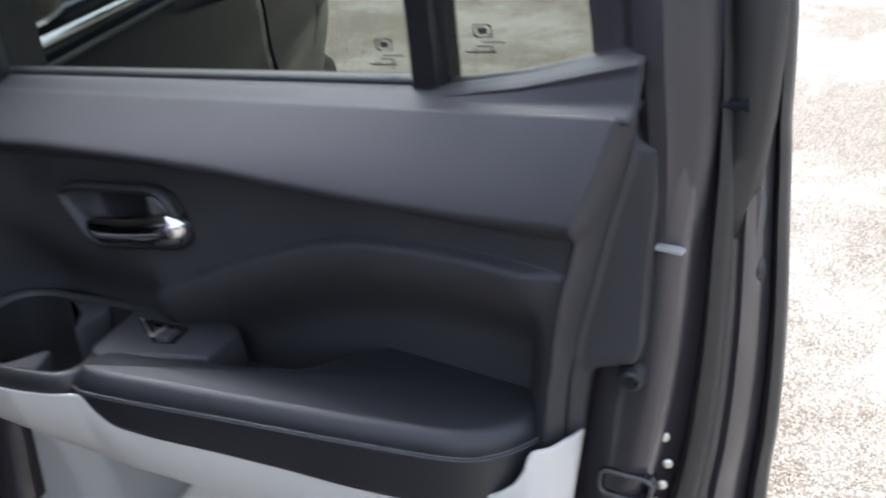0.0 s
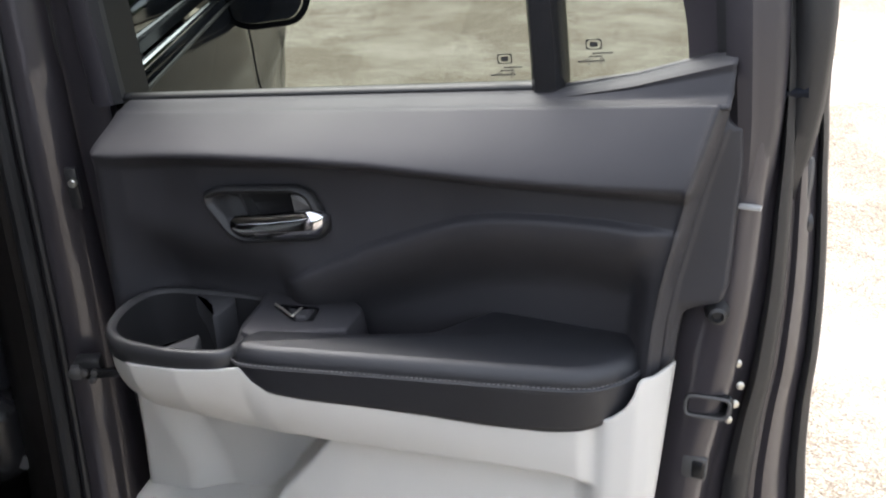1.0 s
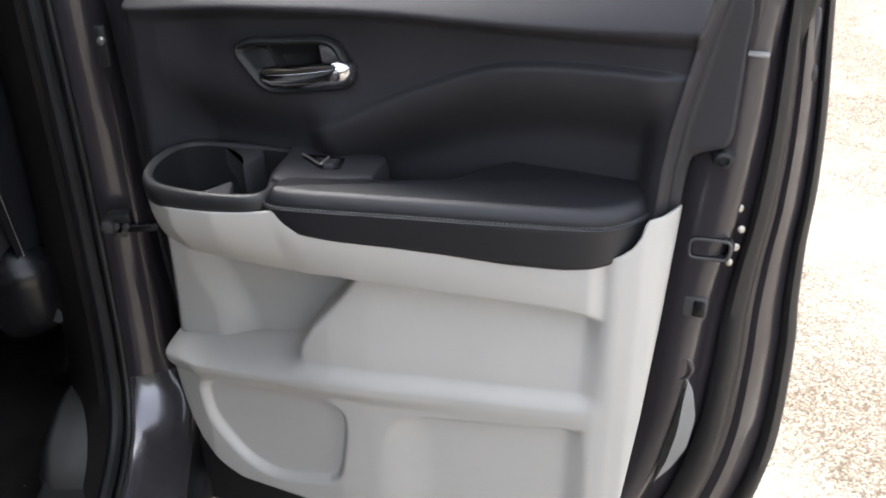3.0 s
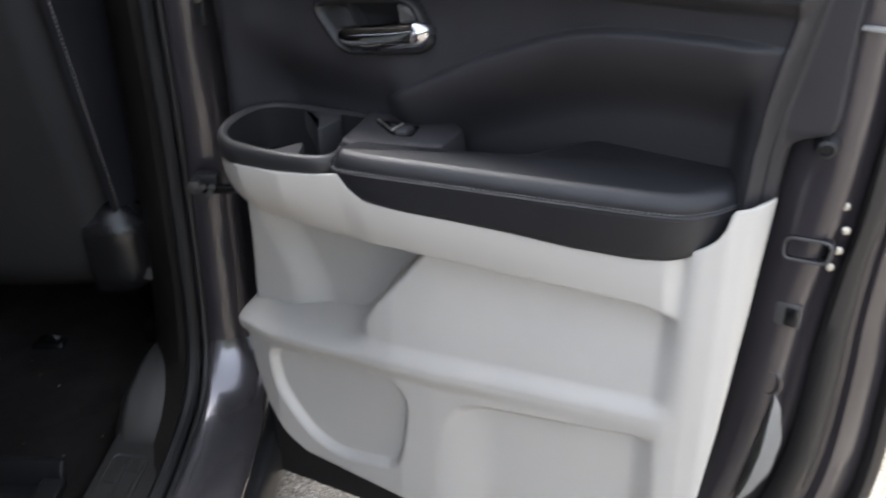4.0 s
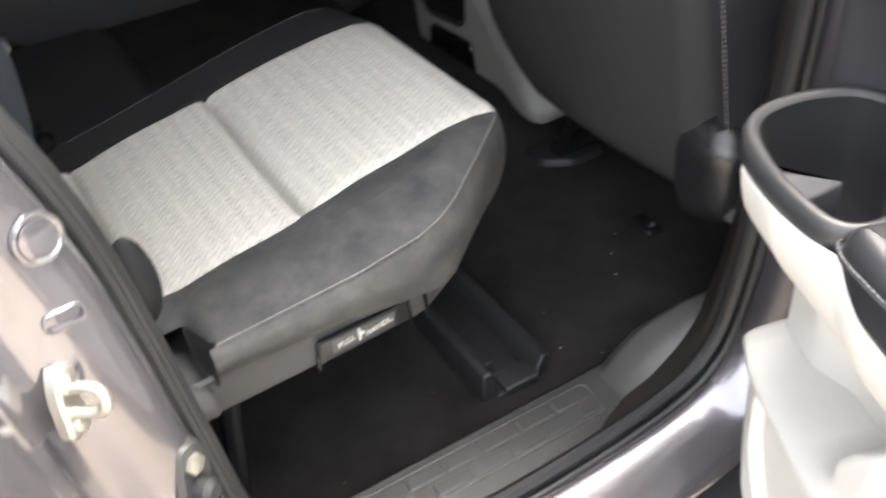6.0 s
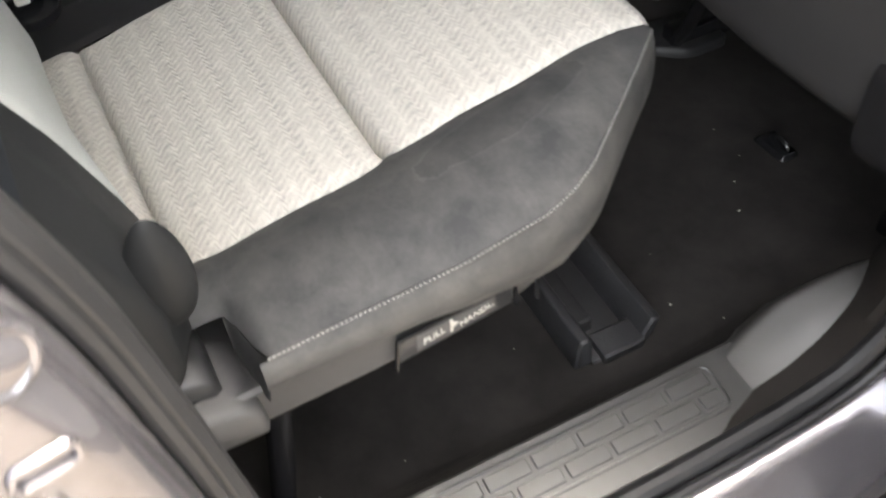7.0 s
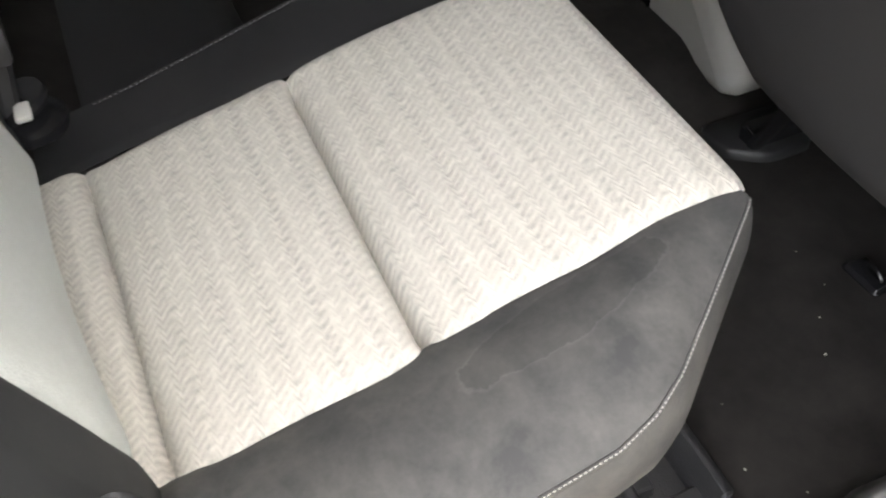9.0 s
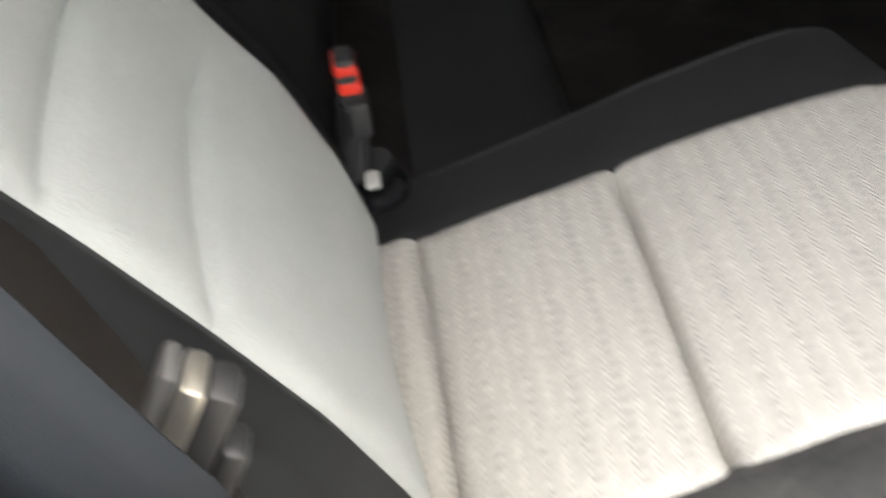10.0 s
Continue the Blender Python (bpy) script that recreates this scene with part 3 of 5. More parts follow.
body("rear_bumper", box((-1.80, -2.62, 0.42), (0.16, -2.46, 0.62), 0.03, 2), CHROME)

# cabin shell: roof, far side, ends
body("roof", grid(lambda a, b: (0.06 - 1.86 * a, -0.60 + 2.2 * b, 1.90 + 0.06 * math.sin(math.pi * a) + 0.04 * math.sin(math.pi * b)), 10, 10), BODY, solid=0.03)
body("roof_lining", grid(lambda a, b: (0.04 - 1.82 * a, -0.58 + 2.1 * b, 1.84 + 0.05 * math.sin(math.pi * a)), 8, 8), GREY, solid=0.01)
body("far_side", grid(lambda a, b: (-1.72 - 0.05 * math.sin(math.pi * b), -0.55 + 2.1 * a, 0.60 + 0.86 * b), 6, 8), HARD, solid=0.05)
# Unseen opaque panes over the window openings, added to keep sky light out.
body("far_window_block", grid(lambda a, b: (-1.72 + 0.12 * b, -0.55 + 2.1 * a, 1.46 + 0.44 * b), 4, 3), DARK_GLASS, solid=0.01)
body("windscreen_block", grid(lambda a, b: (-1.75 + 1.82 * a, 1.80 - 0.22 * b, 1.30 + 0.62 * b), 4, 3), DARK_GLASS, solid=0.01)
body("rear_wall", grid(lambda a, b: (0.06 - 1.84 * a, -0.52 - 0.10 * b, 0.60 + 1.26 * b), 6, 8), HARD, solid=0.02)
body("dashboard", box((-1.72, 1.35, 0.60), (0.02, 1.75, 1.33), 0.08, 3), HARD)


# floor with its humps, the scuff plate and the fixings on it
def floor_z(x, y):
    z = 0.620 + 0.045 * smooth(-0.075, -0.03, x)
    z += 0.024 * smooth(-0.13, -0.04, x) * smooth(0.32, 0.42, y)
    z += 0.09 * smooth(-0.60, -0.78, x)
    z += 0.10 * smooth(-0.10, -0.30, y) * smooth(-0.06, -0.2, y)
    return z


floor = body("floor_carpet", grid(lambda a, b: (lambda x, y: (x, y, floor_z(x, y)))(0.075 - 1.80 * a ** 1.4, -0.5 + 1.9 * b), 110, 90), CARPET, label="black carpet on the cabin floor")
def lean_out(x, y, z):
    """The plate falls a little towards the sill's outer edge."""
    return (x, y, z - 0.13 * (x - 0.01))


scuff = body("scuff_plate", slab(rounded([(-0.028, -0.20), (0.068, -0.20), (0.068, 0.36), (0.045, 0.405), (-0.005, 0.40), (-0.030, 0.36)], 0.02), ((0.0, 0.655), (0.0, 0.670), (0.004, 0.6735)), lean_out), SILL,
             label="black plastic scuff plate with a brick pattern of raised ribs")
car_shift = Matrix.Translation(-car_at)
border = rounded([(-0.016, -0.062), (0.040, -0.062), (0.040, 0.300), (-0.016, 0.300)], 0.014)
part("border_rib", moved(tube([lean_out(p.x, p.y, 0.6735) for p in border + border[:1]], 0.0022, 6), car_shift), SILL, scuff)
for row in range(2):
    for k in range(7):
        y0 = -0.055 + 0.0585 * k + 0.028 * row
        x0 = -0.010 + 0.025 * row
        y1 = min(y0 + 0.0535, 0.294)
        if y1 - y0 > 0.012:
            part("rib", moved(slab(rounded([(x0, y0), (x0 + 0.019, y0), (x0 + 0.019, y1), (x0, y1)], 0.003, 2), ((0.0, 0.671), (0.0, 0.6745), (0.0016, 0.6762)), lean_out), car_shift), SILL, scuff)
# trim step at the foot of the front pillar
def mound(a, b):
    y = 0.300 + 0.30 * b
    inner = lerp(y, (0.30, -0.029), (0.33, -0.036), (0.367, -0.049), (0.413, -0.057), (0.487, -0.048), (0.60, -0.03))
    x = inner + (0.072 - inner) * a
    top = 0.672 - 0.13 * (x - 0.01) + 0.050 * smooth(0.305, 0.52, y) * (1 - 0.3 * smooth(0.0, 0.07, x))
    return (x, y, 0.625 + (top - 0.625) * math.sqrt(1 - (1 - min(1.0, a / 0.22)) ** 2))


body("pillar_foot", grid(mound, 40, 40), SILL, label="smooth black plastic trim at the pillar's foot", sharp=80)
# seat foot bracket: a channel with two side walls
bracket = thing("seat_bracket", (-0.2, 0.25, 0.62), label="black plastic seat foot channel on the carpet", category="bracket")


def bracket_part(name, outline, x0, x1):
    part(name, moved(slab(rounded(outline, 0.004, 2), ((0.003, x0), (0.0, x0 + 0.003), (0.0, x1 - 0.003), (0.003, x1)), lambda a, b, h: (h, a, b)), Matrix.Translation((0.2, -0.25, -0.62))), MOULDED, bracket)


bracket_part("side_wall", [(0.186, 0.62), (0.212, 0.62), (0.207, 0.671), (0.203, 0.675), (0.193, 0.675), (0.190, 0.671)], -0.62, -0.108)
bracket_part("channel_base", [(0.210, 0.62), (0.285, 0.62), (0.285, 0.626), (0.210, 0.626)], -0.62, -0.104)
bracket_part("channel_step", [(0.222, 0.62), (0.283, 0.62), (0.283, 0.638), (0.222, 0.638)], -0.138, -0.098)
bracket_part("channel_rib", [(0.211, 0.62), (0.240, 0.62), (0.236, 0.648), (0.211, 0.650)], -0.62, -0.150)
bracket_part("sloped_wall", [(0.272, 0.622), (0.292, 0.622), (0.306, 0.660), (0.292, 0.663)], -0.62, -0.104)
hook = thing("cargo_hook", (-0.303, 0.661, 0.61), label="small black tie-down hook on the carpet", category="hook")
part("hook_base", slab(rounded([(-0.032, -0.02), (0.032, -0.016), (0.03, 0.018), (-0.03, 0.02)], 0.008), ((0.0, 0.0), (0.0, 0.012), (0.005, 0.018)), lambda a, b, h: (a, b, h)), BLACK, hook)
part("hook_ring", tube([(0.018 * math.cos(q / 10 * math.pi), 0.004, 0.015 + 0.012 * math.sin(q / 10 * math.pi)) for q in range(11)], 0.003, 6), BLACK, hook)
random.seed(7)
crumbs = []
for _ in range(26):
    x, y = random.uniform(-0.55, 0.04), random.uniform(-0.15, 0.62)
    s = random.choice((0.0007, 0.0009, 0.0011, 0.0016))
    crumbs.append(moved(box((-s, -s * 0.6, 0), (s, s * 0.6, s), 0), pose(x, y, floor_z(x, y) + 0.001, 0, 0, random.uniform(0, 90))))
crumb = part("crumbs", join(*crumbs), DUST)
tagged(crumb, "pale crumbs and dust scattered on the black carpet", "crumbs", kind="stuff")

# fittings on the pillars


def facing(at, normal, roll=0.0):
    """Local z to the normal, local y as upright as can be."""
    z = Vector(normal).normalized()
    x = Vector((0, 0, 1)).cross(z).normalized()
    m = Matrix((x, z.cross(x), z)).transposed().to_4x4()
    return Matrix.Translation(at) @ m @ Matrix.Rotation(radians(roll), 4, "Z")


striker = thing("door_striker", (0.163, -0.303, 1.18), label="zinc door striker loop bolted to the rear pillar", category="striker")
face_s = facing((0, 0, 0), (0.62, 0.78, 0.05), -14) @ Matrix.Scale(0.8, 4)
part("striker_plate", moved(slab(rounded([(-0.016, -0.040), (0.013, -0.040), (0.018, 0.0), (0.015, 0.040), (-0.012, 0.040), (-0.020, 0.010)], 0.012), ((0.0, -0.004), (0.0, 0.006), (0.003, 0.009)), lambda a, b, h: (a, b, h)), face_s), STEEL, striker)
part("striker_loop", moved(tube(curve([(-0.004, 0.012, 0.004), (-0.004, 0.013, 0.026), (-0.004, 0.010, 0.038), (-0.004, 0.0, 0.042), (-0.004, -0.010, 0.038), (-0.004, -0.013, 0.026), (-0.004, -0.012, 0.004)], 24), 0.0058, 10), face_s), STEEL, striker)
for dz in (-0.027, 0.027):
    part("striker_bolt", moved(turned([(0.009, 0.0), (0.009, 0.004), (0.006, 0.006)], 12), face_s @ pose(0.0, dz, 0.008)), STEEL, striker)
plug = thing("door_buffer", (0.144, -0.246, 1.036), label="black rubber door buffer screwed to the pillar", category="buffer")
face_b = facing((0, 0, 0), (0.80, 0.6, 0.05), -10)
part("buffer_base", moved(slab(rounded([(-0.022, -0.034), (0.020, -0.034), (0.024, 0.01), (0.012, 0.034), (-0.014, 0.034)], 0.012), ((0.0, -0.006), (0.0, 0.006), (0.004, 0.011)), lambda a, b, h: (a, b, h)), face_b), HARD, plug)
part("buffer_knob", moved(turned([(0.013, 0.0), (0.012, 0.016), (0.007, 0.021)], 16), face_b @ pose(0.002, -0.016, 0.006)), RUBBER, plug)
part("buffer_bolt", moved(turned([(0.010, 0.0), (0.010, 0.010), (0.005, 0.012)], 6), face_b @ pose(0.0, 0.012, 0.006)), STEEL, plug)
body("hole_plug", moved(turned([(0.026, -0.003), (0.0245, 0.0006), (0.022, 0.0014), (0.020, 0.0006), (0.0185, -0.0004), (0.017, 0.0002), (0.0005, 0.0006)], 28), facing((0.1545, -0.2755, 1.305), (0.92, 0.38, 0.1)) @ Matrix.Scale(0.74, 4)), LIT_PAINT)
slot = rounded([(-0.021, -0.009), (0.021, -0.009), (0.021, 0.009), (-0.021, 0.009)], 0.008)
body("pressed_slot", moved(tube([(p.x, p.y, 0) for p in slot + slot[:1]], 0.0035, 6), facing((0.159, -0.281, 1.242), (0.95, 0.3, 0.1), -8) @ Matrix.Scale(0.68, 4)), LIT_PAINT)
strap = thing("check_strap", (0.149, 0.50, 1.065), label="greasy black door check strap on the front pillar", category="check strap")
part("strap_bracket", box((-0.025, -0.02, -0.016), (0.012, 0.004, 0.016), 0.004), HARD, strap)
part("strap_arm", box((-0.008, -0.034, -0.008), (0.055, -0.02, 0.004), 0.003), BLACK, strap)
part("strap_bolt", moved(turned([(0.012, 0.0), (0.012, 0.008), (0.007, 0.011)], 6), pose(-0.022, -0.02, 0.0, 90, 0, 0)), SHELL, strap)
for dx, dz in ((-0.006, 0.006), (0.004, -0.006), (0.008, 0.005)):
    part("strap_link", moved(turned([(0.0055, 0.0), (0.0055, 0.006), (0.003, 0.008)], 8), pose(dx, -0.034, dz, 90, 0, 0)), SHELL, strap)
hinge = part("door_hinge", moved(box((-0.012, -0.004, -0.03), (0.004, 0.006, 0.03), 0.003), car_shift @ Matrix.Translation((0.172, 0.512, 1.335))), HARD, car)
part("hinge_bolt", moved(turned([(0.006, 0.0), (0.006, 0.006), (0.004, 0.008)], 10), car_shift @ Matrix.Translation((0.170, 0.508, 1.345)) @ pose(0, 0, 0, 90, 0, 0)), STEEL, hinge)


# ---- the open rear door ----
# its own axes: x along the door from the hinges, -y towards the cabin side, z up; D(u, w, z) has w towards the cabin
door = thing("car_door", (0.13, 0.50, 0), -30.0, label="open rear car door, dark upper trim and pale grey lower trim", category="car door")


def D(u, w, z):
    return (u, -w, z)


def belt_z(u):
    return 1.443 + 0.109 * u


def roll_low(u):
    return lerp(u, (0.12, 1.424), (0.20, 1.428), (0.31, 1.441), (0.43, 1.448), (0.53, 1.452), (0.66, 1.451), (0.78, 1.453), (0.86, 1.456))


def mid_w(u):
    return lerp(u, (0.10, 0.035), (0.2, 0.048), (0.30, 0.045), (0.38, 0.034), (0.45, 0.020), (0.6, 0.004), (0.85, -0.004))


def ended(u, w, z, k):
    """The side wall at the latch end of the trim: k runs from 0 on the crest to 1 at the flange."""
    return D(u + 0.012 * k ** 0.7, w + (min(-0.030, w) - w) * smooth(0.05, 1.0, k) + 0.003 * math.exp(-((k - 0.10) / 0.08) ** 2), z)


def ridge(u):
    return lerp(u, (0.36, 1.250), (0.393, 1.280), (0.438, 1.307), (0.517, 1.348), (0.584, 1.377), (0.618, 1.390), (0.640, 1.396), (0.665, 1.401), (0.716, 1.406), (0.777, 1.408), (0.86, 1.406))


def right_edge(z):
    return lerp(z, (1.15, 0.820), (1.254, 0.823), (1.294, 0.825), (1.342, 0.831), (1.398, 0.842), (1.448, 0.851), (1.49, 0.861), (1.536, 0.870), (1.56, 0.873))


def trim_left(z):
    return lerp(z, (1.18, 0.118), (1.26, 0.124), (1.32, 0.129), (1.42, 0.134), (1.47, 0.136))


# outline of the inner handle
BEZEL = [(0.314, 1.395), (0.334, 1.404), (0.43, 1.412), (0.446, 1.405), (0.467, 1.363), (0.456, 1.348), (0.36, 1.336), (0.342, 1.343), (0.314, 1.381)]


def upper_w(u, z):
    """How far the dark trim stands out: the roll under the window, the hollow below it and the bowl over the armrest."""
    top, low = belt_z(u) - 0.004, roll_low(u)
    out = lerp(u, (0.1, 0.059), (0.4, 0.056), (0.6, 0.046), (0.75, 0.034), (0.87, 0.018))
    t = min(1.0, max(0.0, (top - z) / (top - low)))
    face = -0.014 + (out + 0.014) * (1 - (1 - t) ** 1.3)
    mid = mid_w(u) - 0.012 * smooth(0.19, 0.26, u) * smooth(1.30, 1.38, z) * smooth(0.60, 0.40, u)
    mid += (0.054 - mid) * smooth(0.215, 0.165, u)
    if u > 0.36:
        d = ridge(u) - z
        mid += smooth(0.372, 0.41, u) * (0.012 * smooth(-0.004, 0.003, d) - 0.066 * smooth(0.003, 0.11, d)) * (0.25 + 0.75 * smooth(0.0, 0.035, right_edge(z) - u))
    mid += (0.002 - mid) * smooth(1.36, 1.25, z) * smooth(0.44, 0.38, u) * smooth(0.16, 0.24, u)
    w = face + (mid - face) * smooth(low + 0.006, low - 0.020, z)
    if 0.28 < u < 0.48:
        w -= 0.030 * smooth(0.004, 0.010, inside(BEZEL, u, z))
    q = min(1.0, max(0.0, (u - trim_left(z)) / 0.040))
    return -0.030 + (w + 0.030) * math.sqrt(1 - (1 - q) ** 2)


def upper(a, b):
    tail = max(0.0, (a - 0.92) / 0.08)
    a = min(1.0, a / 0.92)
    a = a * (0.6 + 0.4 * a) if a < 0.5 else a - 0.2 * (1 - a)
    u0 = 0.135 + 0.72 * a
    shelf = max(0.0, (0.06 - b) / 0.06)
    z = belt_z(u0) - 0.004 - max(0.0, (b - 0.06) / 0.94) * (belt_z(u0) - 0.004 - 1.165)
    l = trim_left(z)
    u = l + (right_edge(z) - l) * a
    w = upper_w(u, z)
    if shelf > 0:
        w, z = w + (-0.060 - w) * shelf, z + 0.007 * smooth(0.0, 0.7, shelf)
    return ended(u, w, z, tail) if tail > 0 else D(u, w, z)


part("upper_trim", grid(upper, 230, 260), TRIM, door, "dark soft plastic upper trim with a rounded roll and a curved crease", 60, 0.003)


def flange_out(z):
    return lerp(z, (1.165, 0.828), (1.205, 0.830), (1.216, 0.834), (1.222, 0.843), (1.27, 0.846), (1.296, 0.849), (1.303, 0.853), (1.309, 0.862), (1.314, 0.876), (1.319, 0.888), (1.335, 0.892), (1.43, 0.8925), (1.464, 0.894), (1.503, 0.891), (1.507, 0.881), (1.512, 0.877), (1.52, 0.8755), (1.556, 0.871))


def flange(a, b):
    """Slopes from the trim's end down to the shell, with a bead along the trim."""
    z = 1.168 + 0.388 * b
    u0, u1 = min(right_edge(z) + 0.001, flange_out(z) - 0.004), flange_out(z)
    u = u0 + (u1 - u0) * a
    w = -0.033 - 0.013 * a + 0.0035 * math.exp(-((u - u0 - 0.012) / 0.003) ** 2) - 0.010 * smooth(0.97, 1.0, a)
    return D(u, w, z)


part("end_flange", grid(flange, 40, 160), TRIM, door, "dark plastic flange along the latch end of the door", 60, 0.003)


# corner trim that rises under the rear quarter glass
def corner(a, b):
    u = 0.69 + 0.192 * a
    w = lerp(b, (0.0, -0.060), (0.42, -0.036), (0.50, -0.032), (0.58, -0.033), (0.86, -0.026), (1.0, -0.012))
    base = belt_z(u) + lerp(w, (-0.060, 0.003), (-0.046, 0.004), (-0.014, -0.004), (-0.01, -0.007)) - 0.003
    top = lerp(u, (0.69, 0.0), (0.719, 0.004), (0.788, 0.013), (0.857, 0.028), (0.885, 0.034))
    return D(u, w, base + top * lerp(b, (0.0, 1.15), (0.42, 1.0), (0.50, 0.93), (0.58, 0.75), (0.86, 0.10), (1.0, 0.0)))


part("corner_trim", grid(corner, 40, 24), TRIM, door, "", 60, 0.003)

# pale lower trim: one moulded sheet with pocket, shelf and panels
POCKET = [(0.10, 1.20), (0.30, 1.135), (0.487, 1.135), (0.470, 1.111), (0.442, 1.072), (0.404, 1.026), (0.378, 0.985), (0.362, 0.93), (0.33, 0.88), (0.05, 0.86), (0.05, 1.20)]
LOW_L = [(0.202, 0.870), (0.246, 0.884), (0.32, 0.896), (0.38, 0.903), (0.424, 0.902), (0.442, 0.878), (0.437, 0.82), (0.42, 0.757), (0.367, 0.735), (0.308, 0.723), (0.256, 0.740), (0.214, 0.787), (0.198, 0.827)]
LOW_R = [(0.497, 0.825), (0.513, 0.876), (0.54, 0.901), (0.585, 0.908), (0.695, 0.917), (0.755, 0.921), (0.772, 0.90), (0.765, 0.66), (0.49, 0.66)]
LOW_L, LOW_R = ([tuple(p[:2]) for p in curve([(*q, 0) for q in poly], n, True)] for poly, n in ((LOW_L, 39), (LOW_R, 36)))
TRIM_FOOT = 0.682


def face_w(u):
    """The general level of the pale trim."""
    return lerp(u, (0.12, 0.085), (0.20, 0.100), (0.43, 0.098), (0.485, 0.090), (0.60, 0.064), (0.78, 0.028), (0.80, 0.021), (0.82, 0.011), (0.835, -0.005), (0.845, -0.03), (0.85, -0.048))


def shelf_front(u):
    return lerp(u, (0.12, 0.908), (0.165, 0.917), (0.2, 0.919), (0.27, 0.928), (0.37, 0.943), (0.45, 0.953), (0.55, 0.956), (0.69, 0.958), (0.78, 0.962), (0.85, 0.965))


def shelf_back(u):
    return lerp(u, (0.12, 0.914), (0.16, 0.925), (0.203, 0.931), (0.257, 0.943), (0.328, 0.959), (0.36, 0.972), (0.40, 1.0))


def arm_front(u):
    return lerp(u, (0.165, 0.03), (0.18, 0.070), (0.195, 0.108), (0.21, 0.134), (0.23, 0.152), (0.27, 0.166), (0.33, 0.161), (0.385, 0.143), (0.41, 0.134), (0.55, 0.098), (0.67, 0.067), (0.765, 0.043), (0.80, 0.020), (0.83, -0.01), (0.85, -0.045))


def seam_z(u):
    """The upper rim of the pale trim, under cup holder and armrest."""
    return lerp(u, (0.14, 1.203), (0.20, 1.216), (0.30, 1.223), (0.38, 1.226), (0.402, 1.229), (0.412, 1.214), (0.427, 1.203), (0.475, 1.197), (0.542, 1.194), (0.607, 1.190), (0.672, 1.184), (0.736, 1.182), (0.767, 1.1845), (0.785, 1.189), (0.800, 1.196), (0.812, 1.206), (0.819, 1.222), (0.822, 1.240), (0.86, 1.242))


def left_edge(z):
    return lerp(z, (0.682, 0.35), (0.686, 0.275), (0.694, 0.228), (0.708, 0.197), (0.724, 0.176), (0.75, 0.154), (0.78, 0.142), (0.82, 0.132), (0.86, 0.127), (0.89, 0.124), (0.915, 0.120), (0.935, 0.121), (0.97, 0.123), (1.03, 0.127), (1.13, 0.131), (1.24, 0.136))


def white_right(z):
    return lerp(z, (0.60, 0.803), (0.80, 0.821), (0.95, 0.834), (1.10, 0.842), (1.24, 0.848))


def brow_z(u):
    return lerp(u, (0.12, 1.185), (0.15, 1.165), (0.18, 1.147), (0.215, 1.132), (0.25, 1.126), (0.29, 1.1265), (0.38, 1.127), (0.46, 1.129), (0.53, 1.1255), (0.60, 1.121), (0.67, 1.118), (0.74, 1.1135), (0.765, 1.108), (0.776, 1.102), (0.80, 1.096))


def lower(a, b):
    a = a + 0.05 * math.sin(2 * math.pi * a) / math.pi * -1
    b = lerp(b, (0.0, 0.0), (0.30, 0.40), (0.62, 0.54), (1.0, 1.0))
    z = TRIM_FOOT + b * (1.242 - TRIM_FOOT)
    u = left_edge(z) + (white_right(z) - left_edge(z)) * a
    z = TRIM_FOOT + b * (seam_z(u) - TRIM_FOOT)
    l, r = left_edge(z), white_right(z)
    u = l + (r - l) * a
    p, front, brow = face_w(u), shelf_front(u) - 0.006, brow_z(u)
    # panel between shelf and brow, sunk towards the brow
    w = p - (0.012 * smooth(front + 0.002, front + 0.030, z) + 0.011 * smooth(front + 0.02, brow - 0.01, z)) * smooth(0.796, 0.756, u)
    # undercut below the shelf's rounded nose
    w -= (0.012 - 0.008 * smooth(0.40, 0.65, u)) * smooth(front - 0.004, front - 0.032, z) * smooth(0.80, 0.74, u)
    # shelf and map pocket
    well = 0.022 + 0.022 * smooth(0.235, 0.165, u - 0.045 * smooth(1.08, 0.97, z))
    back = shelf_back(u)
    ramp = min(1.0, max(0.0, (z - front) / (back - front)))
    deep = p + (well - p) * (ramp ** 1.6 if z < back else 1.0)
    if z > front and u < 0.50:
        low = smooth(1.0, 0.955, z)
        w += (deep - w) * smooth(-0.004 - 0.022 * low, 0.011 + 0.026 * low, inside(POCKET, u, z))
    w -= 0.013 * smooth(-0.006, 0.006, inside(LOW_L, u, z))
    w -= 0.013 * smooth(-0.008, 0.008, inside(LOW_R, u, z)) * smooth(0.485, 0.57, u) * smooth(0.782, 0.74, u)
    # brow: rolls out from under the cup holder and the armrest
    if u < 0.80:
        lip = lerp(u, (0.12, 0.030), (0.15, 0.058), (0.18, 0.086), (0.215, 0.101), (0.25, 0.106), (0.43, 0.101), (0.485, 0.093), (0.60, 0.067), (0.79, 0.026))
        rise = min(1.0, max(0.0, (z - brow) / (seam_z(u) - brow)))
        above = lip + (arm_front(u) - 0.007 - lip) * (1 - (1 - rise) ** 2.2)
        w += (above - w) * smooth(brow - 0.006, brow + 0.005, z) * smooth(0.792, 0.766, u)
    # rounded left rim and foot
    q = min(1.0, max(0.0, (u - l) / 0.024))
    w -= (0.046 + 0.020 * smooth(0.90, 1.0, z)) * (1 - math.sqrt(1 - (1 - q) ** 2))
    w -= 0.035 * (1 - smooth(0.0, 0.016, z - TRIM_FOOT)) ** 1.5
    return D(u, w, z)


part("lower_trim", grid(lower, 240, 330), PALE, door, "pale grey moulded lower trim with a map pocket", 60, 0.003)

